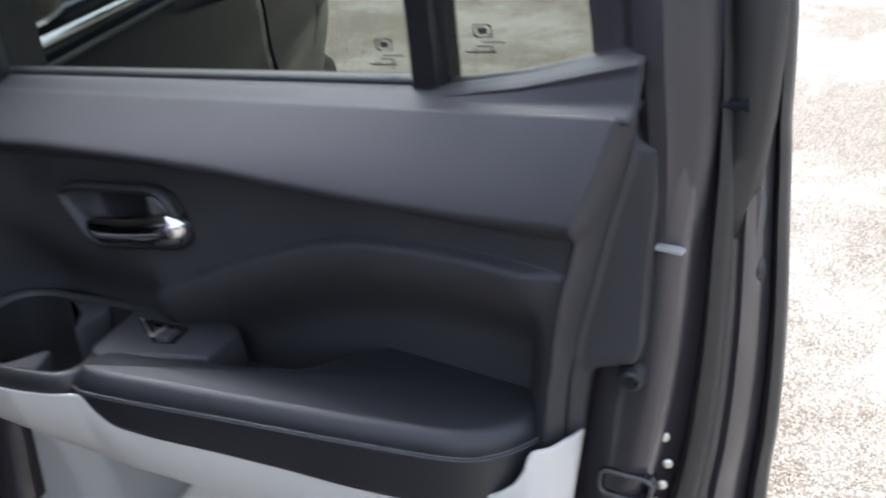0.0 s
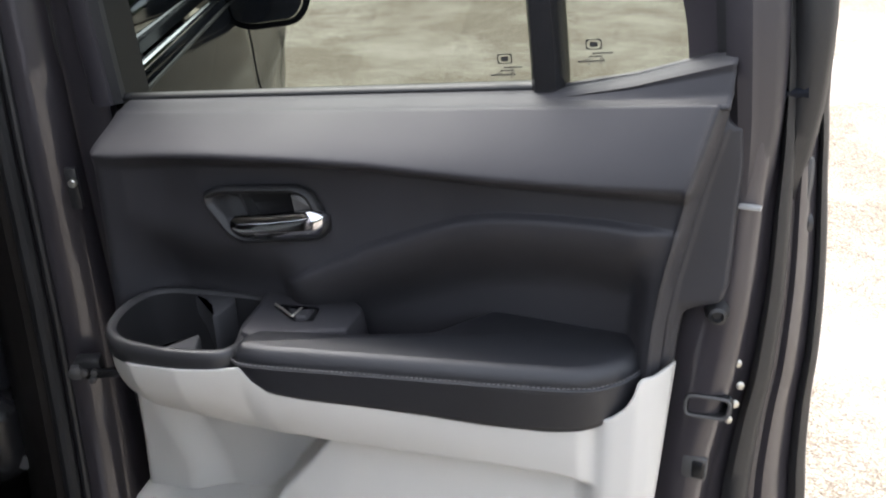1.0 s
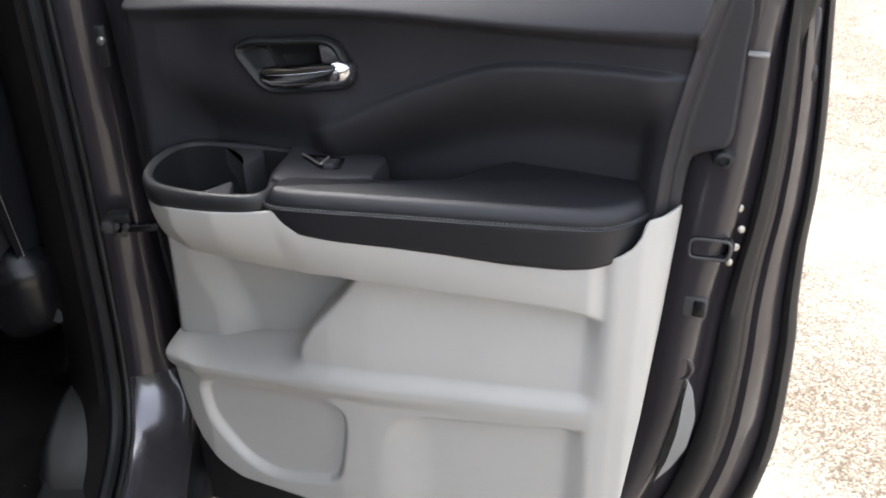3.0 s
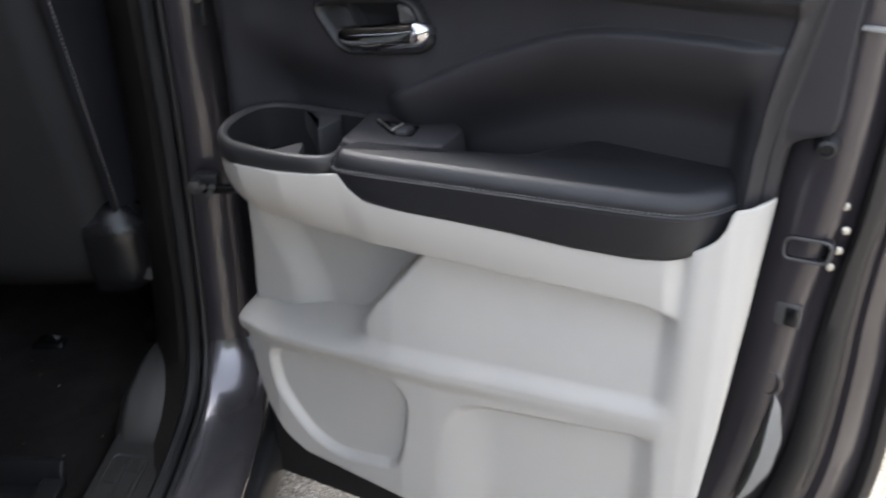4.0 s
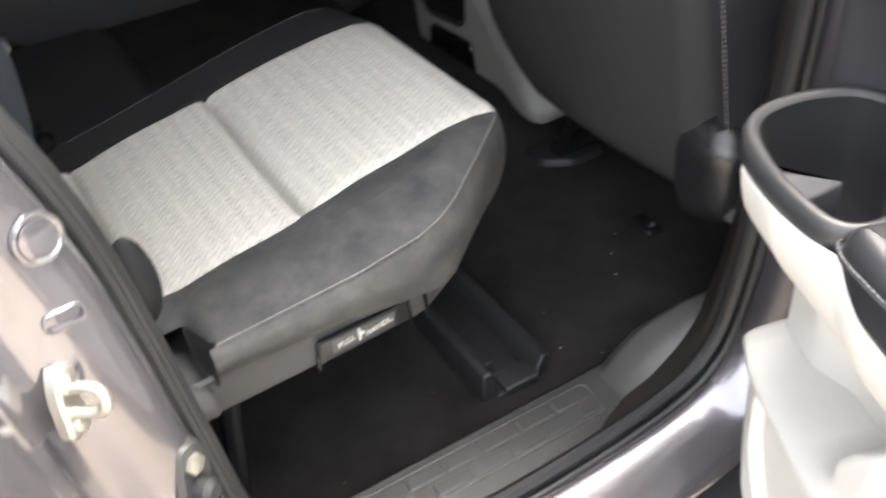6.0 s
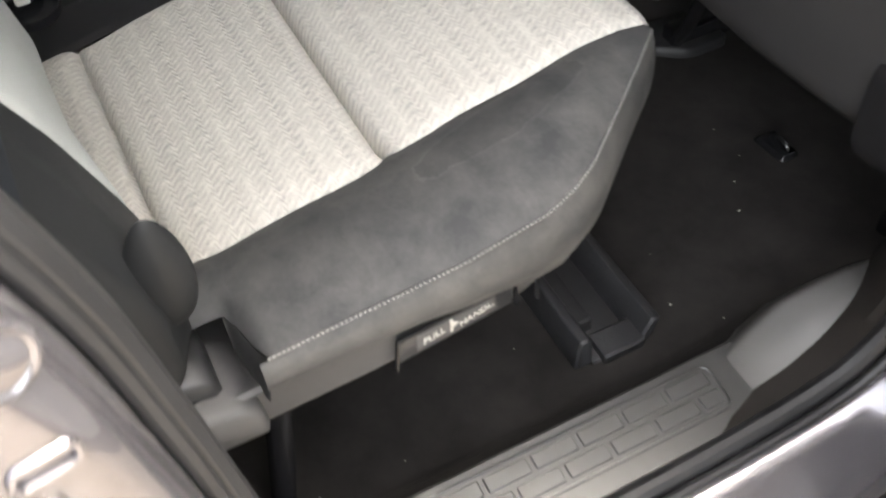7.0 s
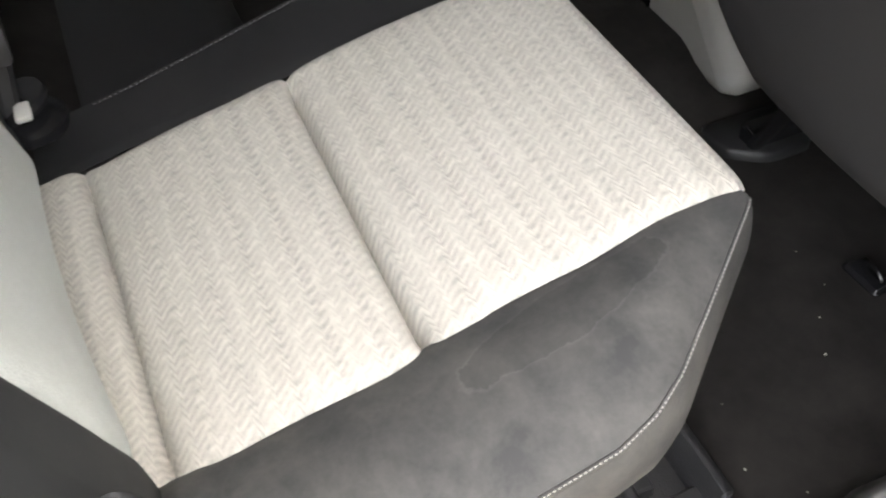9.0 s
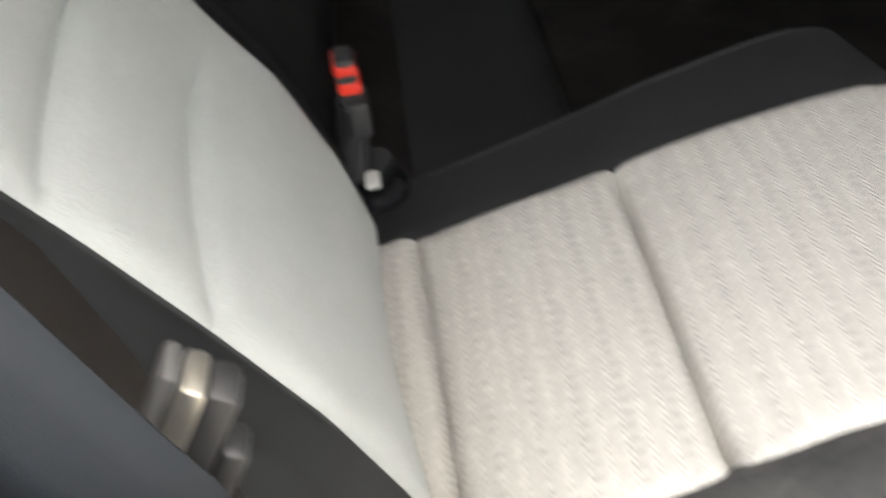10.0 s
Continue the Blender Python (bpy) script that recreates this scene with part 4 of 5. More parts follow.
# armrest
ARM = [(0.386, 0.104), (0.398, 0.080), (0.511, 0.045), (0.585, 0.014), (0.606, -0.022), (0.632, -0.062), (0.806, -0.074), (0.822, -0.045), (0.812, -0.01), (0.795, 0.020), (0.765, 0.042), (0.674, 0.067), (0.547, 0.098), (0.43, 0.127), (0.394, 0.130)]
arm = rounded(ARM, 0.012, 4)
armrest = part("armrest", slab(arm, ((0.002, 1.226), (-0.001, 1.236), (0.001, 1.244), (0.005, 1.251), (0.010, 1.2545), (0.014, 1.2555)), D), LEATHER, door, "black leather armrest pad with pale stitching", 60)


def arm_low(u):
    return seam_z(u) - 0.004


front_line = curve([(0.388, 0.118, 0), (0.396, 0.129, 0), (0.43, 0.127, 0), (0.547, 0.098, 0), (0.674, 0.067, 0), (0.765, 0.042, 0), (0.797, 0.019, 0), (0.815, -0.012, 0), (0.824, -0.045, 0)], 60)
part("armrest_side", grid(lambda a, b: (lambda p: D(p.x, p.y - 0.002 - 0.004 * b * b, 1.234 + (min(1.232, arm_low(p.x)) - 1.234) * b))(front_line[round(a * 60)]), 60, 8), LEATHER, door, "black leather armrest side", 60, 0.004)
seam_line = [D(p.x, p.y + 0.0005, 1.233) for p in front_line[4:]]
part("piping", tube(seam_line, 0.0022, 6), LEATHER, armrest)
stitches([D(p.x, p.y + 0.0022, 1.2375) for p in front_line[4:56]], 0.0052, 0.0007, DIM_THREAD, armrest)
part("pull_pocket", grid(lambda a, b: D(0.40 + 0.24 * a, 0.07 - 0.15 * b, 1.190 + 0.03 * abs(2 * b - 1) ** 4), 8, 8), TRIM, door, "", 60, 0.003)

# window switch plate
plate = rounded([(0.352, 0.002), (0.393, -0.024), (0.455, -0.025), (0.488, -0.006), (0.496, 0.050), (0.462, 0.066), (0.402, 0.100), (0.378, 0.094), (0.366, 0.045)], 0.007)
switch_plate = part("switch_plate", slab(plate, ((-0.004, 1.215), (0.0, 1.246), (0.0015, 1.2515), (0.004, 1.2535), (0.008, 1.254)), D), TRIM, door, "dark plastic window switch plate")
sw = rounded([(0.386, 0.034), (0.396, 0.026), (0.442, 0.020), (0.450, 0.048), (0.428, 0.056)], 0.004)
part("switch_well", slab(sw, ((0.0, 1.2545), (0.0, 1.2560), (0.002, 1.2562)), D), BLACK, switch_plate)
lever = rounded([(0.409, 0.037), (0.427, 0.037), (0.440, 0.028), (0.444, 0.050), (0.432, 0.056)], 0.003)
part("window_switch", slab(lever, ((0.0, 1.2555), (0.0005, 1.259), (0.003, 1.261)), D), TRIM, switch_plate)
part("switch_edge", tube(curve([D(0.388, 0.0325, 1.2575), D(0.406, 0.042, 1.2585), D(0.4255, 0.054, 1.2605), D(0.4275, 0.050, 1.2615), D(0.4275, 0.035, 1.2615)], 16), 0.0016, 6), STEEL, switch_plate, "bright switch edge")

# cup holder with two grip tabs
CUP_OUT = [(0.205, 0.122), (0.193, 0.085), (0.196, 0.045), (0.222, 0.020), (0.27, 0.008), (0.345, -0.006), (0.362, 0.006), (0.374, 0.060), (0.393, 0.105), (0.384, 0.134), (0.345, 0.150), (0.30, 0.158), (0.255, 0.158), (0.225, 0.146)]
n_cup = 64
cup_out = [Vector(p[:2]) for p in curve([(*p, 0) for p in CUP_OUT], n_cup, True)]
cup_in = inset(cup_out, 0.0135)
rings = [[D(p.x, p.y, h) for p in inset(cup_out, d)] for d, h in ((0.012, 1.206), (0.008, 1.212), (0.001, 1.219), (0.0, 1.238), (0.002, 1.2435))]
rings += [[D(*(o.lerp(i, f)), h) for o, i in zip(cup_out, cup_in)] for f, h in ((0.35, 1.2465), (0.7, 1.246), (1.0, 1.242))]
liner = [[D(p.x, p.y, h) for p in inset(cup_in, d)] for d, h in ((-0.0005, 1.2425), (0.0015, 1.235), (0.008, 1.212), (0.017, 1.188), (0.026, 1.166), (0.036, 1.160), (0.05, 1.159))]
cup = part("cup_holder", loft(rings, True, (False, False)), RIM, door, "black moulded cup holder", 60)
# inside of the cup, split off so its shade can be coloured in
part("shaded_cup_well", loft(liner, True, (False, True)), WELL, cup, "black cup well, coloured darker for the shade in it", 60)
for low, tab in ((1.170, [(0.262, 0.029), (0.278, 0.032), (0.297, 0.042), (0.316, 0.064), (0.3195, 0.058), (0.3195, 0.022), (0.310, 0.010), (0.270, 0.018)]), (1.206, [(0.296, 0.153), (0.310, 0.140), (0.319, 0.121), (0.327, 0.104), (0.331, 0.106), (0.348, 0.136), (0.340, 0.146)])):
    part("grip_tab", slab(rounded(tab, 0.0025, 2), ((0.0, low), (0.0, 1.2395), (0.0008, 1.2415), (0.0025, 1.2425)), D), TAB, cup, "", 40)


# inside handle in its bezel
bez = rounded(BEZEL, 0.010, 4)


def on_mid(u, z, out):
    return D(u, mid_w(u) + out, z)


handle = part("handle_bezel", loft([[on_mid(p.x, p.y, h) for p in (inset(bez, d) if d else bez)] for d, h in ((0.0, -0.004), (0.0, 0.003), (0.004, 0.006), (0.008, 0.004), (0.010, -0.004), (0.014, -0.022), (0.03, -0.026))], True, (False, True)), RUBBER, door, "recessed inner door handle", 60)


def lever_at(a, b):
    """A bulging bar, thicker towards the latch end, with rounded tips."""
    u = 0.337 + 0.127 * a
    top = lerp(u, (0.337, 1.361), (0.345, 1.367), (0.398, 1.375), (0.448, 1.386), (0.458, 1.383), (0.466, 1.372))
    low = lerp(u, (0.337, 1.354), (0.345, 1.346), (0.361, 1.340), (0.407, 1.346), (0.454, 1.354), (0.464, 1.364))
    tip = math.sqrt(max(0.0, 1 - (2 * a - 1) ** 8))
    out = -0.010 + (0.016 + 0.010 * a) * tip * math.sin(math.pi * (0.04 + 0.92 * b)) ** 0.28
    return on_mid(u, low + (top - low) * b, out)


part("handle_lever", grid(lever_at, 40, 16), CHROME, handle, "chrome pull lever", 60, 0.002)
lock = rounded([(0.422, 1.402), (0.436, 1.403), (0.455, 1.383), (0.425, 1.377)], 0.004)
part("lock_slider", loft([[on_mid(p.x, p.y, h) for p in (inset(lock, d) if d else lock)] for d, h in ((0.0, -0.02), (0.0, 0.0), (0.003, 0.004))]), SHELL, handle, "", 50)
part("recess_rib", loft([[on_mid(p[0], p[1], h) for p in ((0.345, 1.400), (0.349, 1.400), (0.366, 1.360), (0.362, 1.360))] for h in (-0.03, -0.012)]), HARD, handle)

# metal shell of the door: inner face, folded edges, outer skin
EDGE = [(0.018, 1.66), (0.014, 1.45), (0.02, 1.2), (0.03, 0.95), (0.05, 0.75), (0.075, 0.62), (0.12, 0.545), (0.25, 0.520), (0.5, 0.520), (0.68, 0.530), (0.76, 0.57), (0.81, 0.67), (0.848, 0.78), (0.873, 0.89), (0.881, 0.98), (0.886, 1.067), (0.896, 1.153), (0.906, 1.22), (0.913, 1.32), (0.914, 1.42), (0.914, 1.50), (0.905, 1.60), (0.885, 1.68)]
edge = curve([(u, 0, z) for u, z in EDGE], 120)
centre = Vector((0.46, 0, 1.05))


def shell_ring(grow, w):
    out = []
    for i, p in enumerate(edge):
        t = (edge[min(i + 1, 120)] - edge[max(i - 1, 0)]).normalized()
        nrm = Vector((t.z, 0, -t.x)) * -1
        if nrm.dot(p - centre) < 0:
            nrm = -nrm
        k = lerp(p.z, (0.55, 1.35), (0.74, 1.55), (0.84, 1.42), (0.92, 1.27), (1.03, 1.15), (1.2, 0.85), (1.34, 0.66), (1.5, 0.46), (1.68, 0.46)) if p.x > 0.5 and grow > 0 else 1.0
        q = p + nrm * grow * k
        out.append(D(q.x, w, q.z))
    return out


folds = [(-0.075, -0.060), (-0.02, -0.058), (-0.006, -0.060), (0.0, -0.068), (0.003, -0.085), (0.010, -0.098), (0.030, -0.104)]
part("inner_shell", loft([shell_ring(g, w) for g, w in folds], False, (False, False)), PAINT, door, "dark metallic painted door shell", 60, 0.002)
part("weather_seal", loft([shell_ring(g, w) for g, w in ((0.024, -0.103), (0.020, -0.092), (0.028, -0.084), (0.040, -0.088), (0.046, -0.100), (0.042, -0.112))], False, (False, False)), RUBBER, door, "thick black rubber weather seal", 60)
folds = [(0.036, -0.106), (0.050, -0.116), (0.058, -0.112), (0.066, -0.120), (0.074, -0.140), (0.079, -0.152), (0.083, -0.160)]
part("edge_fold", loft([shell_ring(g, w) for g, w in folds], False, (False, False)), PAINT, door, "ribbed painted door edge", 25, 0.002)
part("edge_rubber", loft([shell_ring(g, w) for g, w in ((0.080, -0.156), (0.083, -0.146), (0.090, -0.142), (0.097, -0.150), (0.098, -0.164), (0.090, -0.172))], False, (False, False)), RUBBER, door, "", 60)


def skin_w(z):
    return lerp(z, (0.5, -0.165), (0.7, -0.178), (1.0, -0.19), (1.2, -0.185), (1.36, -0.165), (1.43, -0.135), (1.475, -0.085))


def outer(a, b):
    u1 = lerp(0.43 + 1.05 * b, (0.43, 0.86), (0.5, 0.93), (0.62, 0.962), (0.85, 0.985), (1.03, 0.984), (1.2, 0.972), (1.34, 0.958), (1.47, 0.942))
    u = -0.06 + (u1 + 0.06) * a
    z = 0.43 + b * (belt_z(u) - 0.012 - 0.43)
    return D(u, skin_w(z - 0.109 * (u - 0.4)), z)


part("outer_skin", grid(outer, 14, 34), BODY, door, "glossy dark grey outer door skin", 60, 0.006)
part("inner_panel", grid(lambda a, b: (lambda z: D(0.06 + (lerp(z, (0.56, 0.70), (0.62, 0.80), (0.72, 0.83), (1.0, 0.855), (1.5, 0.87)) - 0.06) * a, -0.076, z))(0.56 + 0.90 * b), 4, 20), PAINT, door)
part("bottom_flange", loft([[D(u, max(-0.058, w + 0.018 - 0.13 * (u - 0.1)), z) for w, z in ((-0.10, 0.512), (-0.010, 0.512), (-0.004, 0.518), (-0.004, 0.66), (-0.012, 0.67), (-0.10, 0.67))] for u in (0.095, 0.11, 0.2, 0.3, 0.4, 0.5, 0.6, 0.7, 0.77)]), RUBBER, door)
# outer handle, seen from behind along the door's edge
part("outer_handle", moved(tube(curve([(0.73, 0.185, 1.40), (0.75, 0.205, 1.402), (0.80, 0.215, 1.405), (0.87, 0.212, 1.408), (0.885, 0.19, 1.41)], 20), lambda s: 0.013 + 0.004 * math.sin(math.pi * s), 10), Matrix.Identity(4)), BODY, door)

# window: glass, frame, divider bar, quarter glass
frame_out = [(0.10, 1.455), (0.088, 1.60), (0.082, 1.72), (0.12, 1.86), (0.25, 1.94), (0.55, 1.95), (0.74, 1.90), (0.85, 1.76), (0.872, 1.66), (0.884, 1.555), (0.890, 1.48), (0.892, 1.38), (0.890, 1.26)]
fr = curve([(u, 0, z) for u, z in frame_out], 90)


def frame_ring(grow, w):
    c = Vector((0.5, 0, 1.65))
    out = []
    for i, p in enumerate(fr):
        t = (fr[min(i + 1, 90)] - fr[max(i - 1, 0)]).normalized()
        nrm = Vector((t.z, 0, -t.x))
        if nrm.dot(p - c) < 0:
            nrm = -nrm
        q = p + nrm * grow
        sink = smooth(1.62, 1.30, q.z) if q.x > 0.5 else 0.0
        q = p + nrm * grow * (1 - 0.45 * sink)
        out.append(D(q.x, w - 0.034 * sink, q.z))
    return out


part("window_frame", loft([frame_ring(g, w) for g, w in ((-0.012, -0.058), (-0.012, -0.040), (-0.002, -0.034), (0.012, -0.036), (0.018, -0.044), (0.030, -0.050), (0.038, -0.062), (0.040, -0.10), (0.02, -0.12), (-0.006, -0.12), (-0.006, -0.07))], False, (False, False)), FRAME, door, "dark painted window frame", 40)
part("frame_seal", loft([frame_ring(g, w) for g, w in ((0.040, -0.098), (0.044, -0.086), (0.056, -0.080), (0.072, -0.088), (0.078, -0.105), (0.070, -0.125), (0.05, -0.13))], False, (False, False)), RUBBER, door, "", 60)
part("frame_liner", loft([frame_ring(g, w) for g, w in ((-0.020, -0.064), (-0.022, -0.052), (-0.012, -0.046), (-0.008, -0.056))], False, (False, False)), RUBBER, door, "", 60)
part("waist_seal", grid(lambda a, b: (lambda u: D(u, -0.064 + 0.010 * b, belt_z(u) + 0.010 - 0.006 * b))(0.11 + 0.59 * a), 24, 2), RUBBER, door, "", 60, 0.004)
bar = [(0.700, 1.500), (0.696, 1.56), (0.686, 1.66), (0.670, 1.80), (0.655, 1.94)]
bars = curve([(u, 0, z) for u, z in bar], 24)
part("divider_bar", loft([[D(p.x + dx, w, p.z) for dx, w in ((-0.018, -0.072), (-0.018, -0.050), (-0.012, -0.042), (0.010, -0.042), (0.016, -0.050), (0.016, -0.072))] for p in bars]), BLACK, door, "black window divider bar", 40)


def bar_u(z):
    return lerp(z, (1.50, 0.700), (1.56, 0.696), (1.66, 0.686), (1.80, 0.670), (1.94, 0.655))


def pane(name, left, right, low):
    def at(a, b):
        u = left(1.55) + (right(1.55) - left(1.55)) * a
        z = low(u) + b * (1.93 - low(u))
        return D(left(z) + (right(z) - left(z)) * a, -0.062, z)

    g = grid(at, 8, 8)
    ob = part("window_pane", g, GLASS, door, "greenish tinted window glass with small printed marks", 60)
    ob.visible_shadow = False
    return ob


main_pane = pane("main", lambda z: 0.10, lambda z: bar_u(z), lambda u: 1.415 + 0.109 * u)
quarter = pane("quarter", lambda z: bar_u(z), lambda z: 0.875, lambda u: 1.490 + 0.25 * (u - 0.70))
part("quarter_seal", tube([D(u, -0.0585, lerp(u, (0.708, 1.524), (0.719, 1.527), (0.788, 1.5435), (0.857, 1.5665), (0.875, 1.573))) for u in (0.708, 0.719, 0.75, 0.788, 0.82, 0.857, 0.875)], 0.0042, 8), RUBBER, door)


def glass_mark(parent, u0, z0):
    """A round badge over short bars of print."""
    geos = []
    ring = rounded([(-0.009, 0.002), (0.009, 0.002), (0.009, 0.018), (-0.009, 0.018)], 0.005)
    for a, b in zip(ring, ring[1:] + ring[:1]):
        geos.append(box((min(a.x, b.x) - 0.0006, 0, min(a.y, b.y) - 0.0006), (max(a.x, b.x) + 0.0006, 0.0004, max(a.y, b.y) + 0.0006), 0))
    for x0, x1, z1, z2 in ((-0.0045, 0.0045, 0.006, 0.014), (-0.002, 0.022, -0.006, -0.004), (-0.007, 0.010, -0.011, -0.009), (-0.020, 0.012, -0.019, -0.0165),
                           (-0.012, -0.006, -0.015, -0.0135), (0.006, 0.011, -0.015, -0.0135), (-0.008, -0.006, -0.023, -0.021), (0.006, 0.008, -0.023, -0.021)):
        geos.append(box((x0, 0, z1), (x1, 0.0004, z2), 0))
    g = moved(join(*geos), pose(u0, 0.0612, z0, 0, -6.2, 0) @ Matrix.Diagonal((0.85, 1, 0.60, 1)))
    part("printed_mark", g, INK, parent, "dark printed marks")


glass_mark(main_pane, 0.647, 1.543)
glass_mark(quarter, 0.741, 1.564)

# latch side fittings on the shell
part("buffer", moved(turned([(0.016, 0.0), (0.016, 0.012), (0.012, 0.018), (0.012, 0.026), (0.008, 0.028), (0.006, 0.022), (0.0005, 0.022)], 20), pose(0.883, 0.060, 1.304, 90, 0, 12) @ Matrix.Scale(0.8, 4)), RUBBER, door, "round rubber door buffer")
hole = rounded([(0.862, 1.168), (0.906, 1.172), (0.908, 1.196), (0.862, 1.192)], 0.008)
latch = part("latch_plate", loft([[D(p.x, w, p.y) for p in inset(hole, d)] for d, w in ((-0.004, -0.062), (-0.003, -0.055), (0.001, -0.054), (0.003, -0.060), (0.003, -0.085), (0.01, -0.088))], True, (False, True)), BLACK, door, "black door latch opening with a pale rim")
part("latch_rim", tube([D(p.x, -0.0545, p.y) for p in inset(hole, -0.001) + inset(hole, -0.001)[:1]], 0.0022, 6), SHELL, latch)
part("latch_slot", box((0.862, 0.055, 1.080), (0.892, 0.064, 1.112), 0.005), SHELL, door)
part("latch_slot", box((0.874, 0.053, 1.084), (0.889, 0.066, 1.108), 0.003), BLACK, door)
part("pressed_dimple", moved(turned([(0.021, 0.0), (0.020, 0.002), (0.017, 0.0035), (0.015, 0.002), (0.001, 0.0015)], 24), pose(0.866, 0.061, 0.998, 90, 0, 0)), PAINT, door)
for u, z in ((0.905, 1.232), (0.910, 1.205), (0.907, 1.180), (0.902, 1.158)):
    part("latch_screw", moved(turned([(0.0046, 0.0), (0.0046, 0.0015), (0.0025, 0.003)], 10), pose(u + 0.004, 0.076, z, 80, 0, 30)), STEEL, door)
part("edge_clip", box((0.894, 0.050, 1.4205), (0.916, 0.060, 1.4245), 0.0015), GREY, door, "pale clip across the door edge")
lock_box = part("lock_housing", moved(join(box((-0.006, -0.014, -0.052), (0.006, 0.016, 0.052), 0.006, 2), box((0.0, -0.009, 0.012), (0.010, 0.011, 0.040), 0.004)), pose(0.944, 0.132, 1.405, 0, 0, 40)), SHELL, door, "grey lock housing in the door edge")
part("lock_boss", moved(turned([(0.014, 0.0), (0.014, 0.006), (0.010, 0.009), (0.007, 0.004), (0.0005, 0.004)], 18), pose(0.944, 0.132, 1.405, 0, 0, 40) @ pose(0.006, 0, -0.024, 0, 90, 0)), HARD, lock_box)
# Reflection of bright ground, put on the shell as a pale grey slab.
patch_outline = rounded([(0.879, 0.985), (0.889, 0.966), (0.897, 0.92), (0.891, 0.867), (0.873, 0.823), (0.850, 0.785), (0.866, 0.837), (0.875, 0.897), (0.876, 0.947)], 0.008)
part("reflection_patch", slab(patch_outline, ((0.0, 0.0605), (0.0, 0.0575), (0.002, 0.0565)), lambda a, b, h: (a, h, b)), GREY, door, "pale patch on the shell, a painted reflection of the ground")


# ---- rear seat ----
rear_seat = thing("rear_seat", (0, 0, 0.62), label="rear car seat, pale herringbone cloth cushion with worn grey leather sides", category="car seat")
at_seat = Matrix.Translation((0, 0, -0.62))


def seat(name, geo, mat, parent=rear_seat, label="", sharp=60.0, solid=0.0):
    return part(name, moved(geo, at_seat), mat, parent, label, sharp, solid)


def top_z(x, y):
    """Height of the cushion's middle along its length."""
    z = lerp(y, (-0.26, 0.972), (-0.2, 0.984), (-0.1, 1.003), (0.0, 1.020), (0.1, 1.036), (0.2, 1.050), (0.25, 1.055), (0.28, 1.050), (0.30, 1.035))
    z += 0.004 * math.cos((x + 0.355) / 0.19 * math.pi / 2)
    return z


def crease(y, c, deep, wide):
    d = abs(y - c)
    return -deep * (0.55 * math.exp(-d / 0.0038) + 0.45 * math.exp(-d / (wide if y < c else 2.4 * wide)))


# cloth middle with two cross seams, rolled over at the front
def cloth(a, b):
    s = b * 0.80
    x_w = 0.371
    if s < 0.50:
        y = -0.262 + s * 1.08
        z = top_z(-0.355, y)
    else:
        q = (s - 0.50) / 0.30
        prof = ((0.0, 0.278, 1.0545), (0.12, 0.291, 1.045), (0.25, 0.296, 1.028), (0.5, 0.292, 0.985), (1.0, 0.265, 0.90))
        y = lerp(q, *((k, p, r) [:2] for k, p, r in prof))
        z = lerp(q, *((k, r) for k, p, r in prof))
    x = -0.172 + (0.013 * smooth(0.08, -0.06, y) - 0.010 * smooth(0.12, 0.22, y) * smooth(0.285, 0.262, y) - 0.022 * smooth(0.47, 0.56, s)) * (1 - a) - (x_w - 0.012 * smooth(0.03, -0.08, y) * smooth(-0.235, -0.19, y)) * a
    side = min(a, 1 - a)
    z -= 0.006 * math.exp(-side / 0.015)
    if y < 0.27:
        z += (crease(y, 0.0, 0.034, 0.011) + crease(y, -0.203 - 0.012 * a, 0.030, 0.008)) * (0.30 + 0.70 * smooth(0.0, 0.07, side))
        z += 0.004 * math.sin(math.pi * min(1, max(0, (y + 0.2) / 0.2))) if y < 0 else 0.004 * math.sin(math.pi * min(1, y / 0.27))
    return (x, y, z)


seat("cushion_cloth", grid(cloth, 50, 380), PATTERN, label="pale herringbone woven cloth with cross seams")


# grey leather side: falls from the cloth's edge to a stitched rim, with a cut front corner
def rim_x(y):
    return lerp(y, (-0.25, -0.020), (-0.17, -0.018), (0.0, -0.022), (0.08, -0.030), (0.115, -0.042), (0.145, -0.060), (0.20, -0.105), (0.272, -0.165), (0.288, -0.184))


def rim_z(y):
    return lerp(y, (-0.25, 1.004), (-0.167, 1.012), (0.0, 1.022), (0.09, 1.030), (0.15, 1.036), (0.21, 1.042), (0.272, 1.050))


def near_side(a, b):
    y = -0.262 + 0.541 * a
    x0, z0 = -0.180 + 0.013 * smooth(0.08, -0.06, y) - 0.010 * smooth(0.12, 0.22, y), top_z(-0.172, y) - 0.0055
    x1, z1 = rim_x(y) - 0.065 * smooth(-0.165, -0.186, y), rim_z(y) - 0.012 * smooth(-0.16, -0.18, y)
    hump = 0.016 * math.sin(math.pi * b) * smooth(0.272, 0.15, y)
    dip = 0.003 * smooth(0.0, 0.1, b)
    return (x0 + (x1 - x0) * b, y, z0 + (z1 - z0) * b + hump + dip)


cushion_side = seat("cushion_side", grid(near_side, 90, 24), HIDE, label="worn grey leather cushion side with pale water stains")


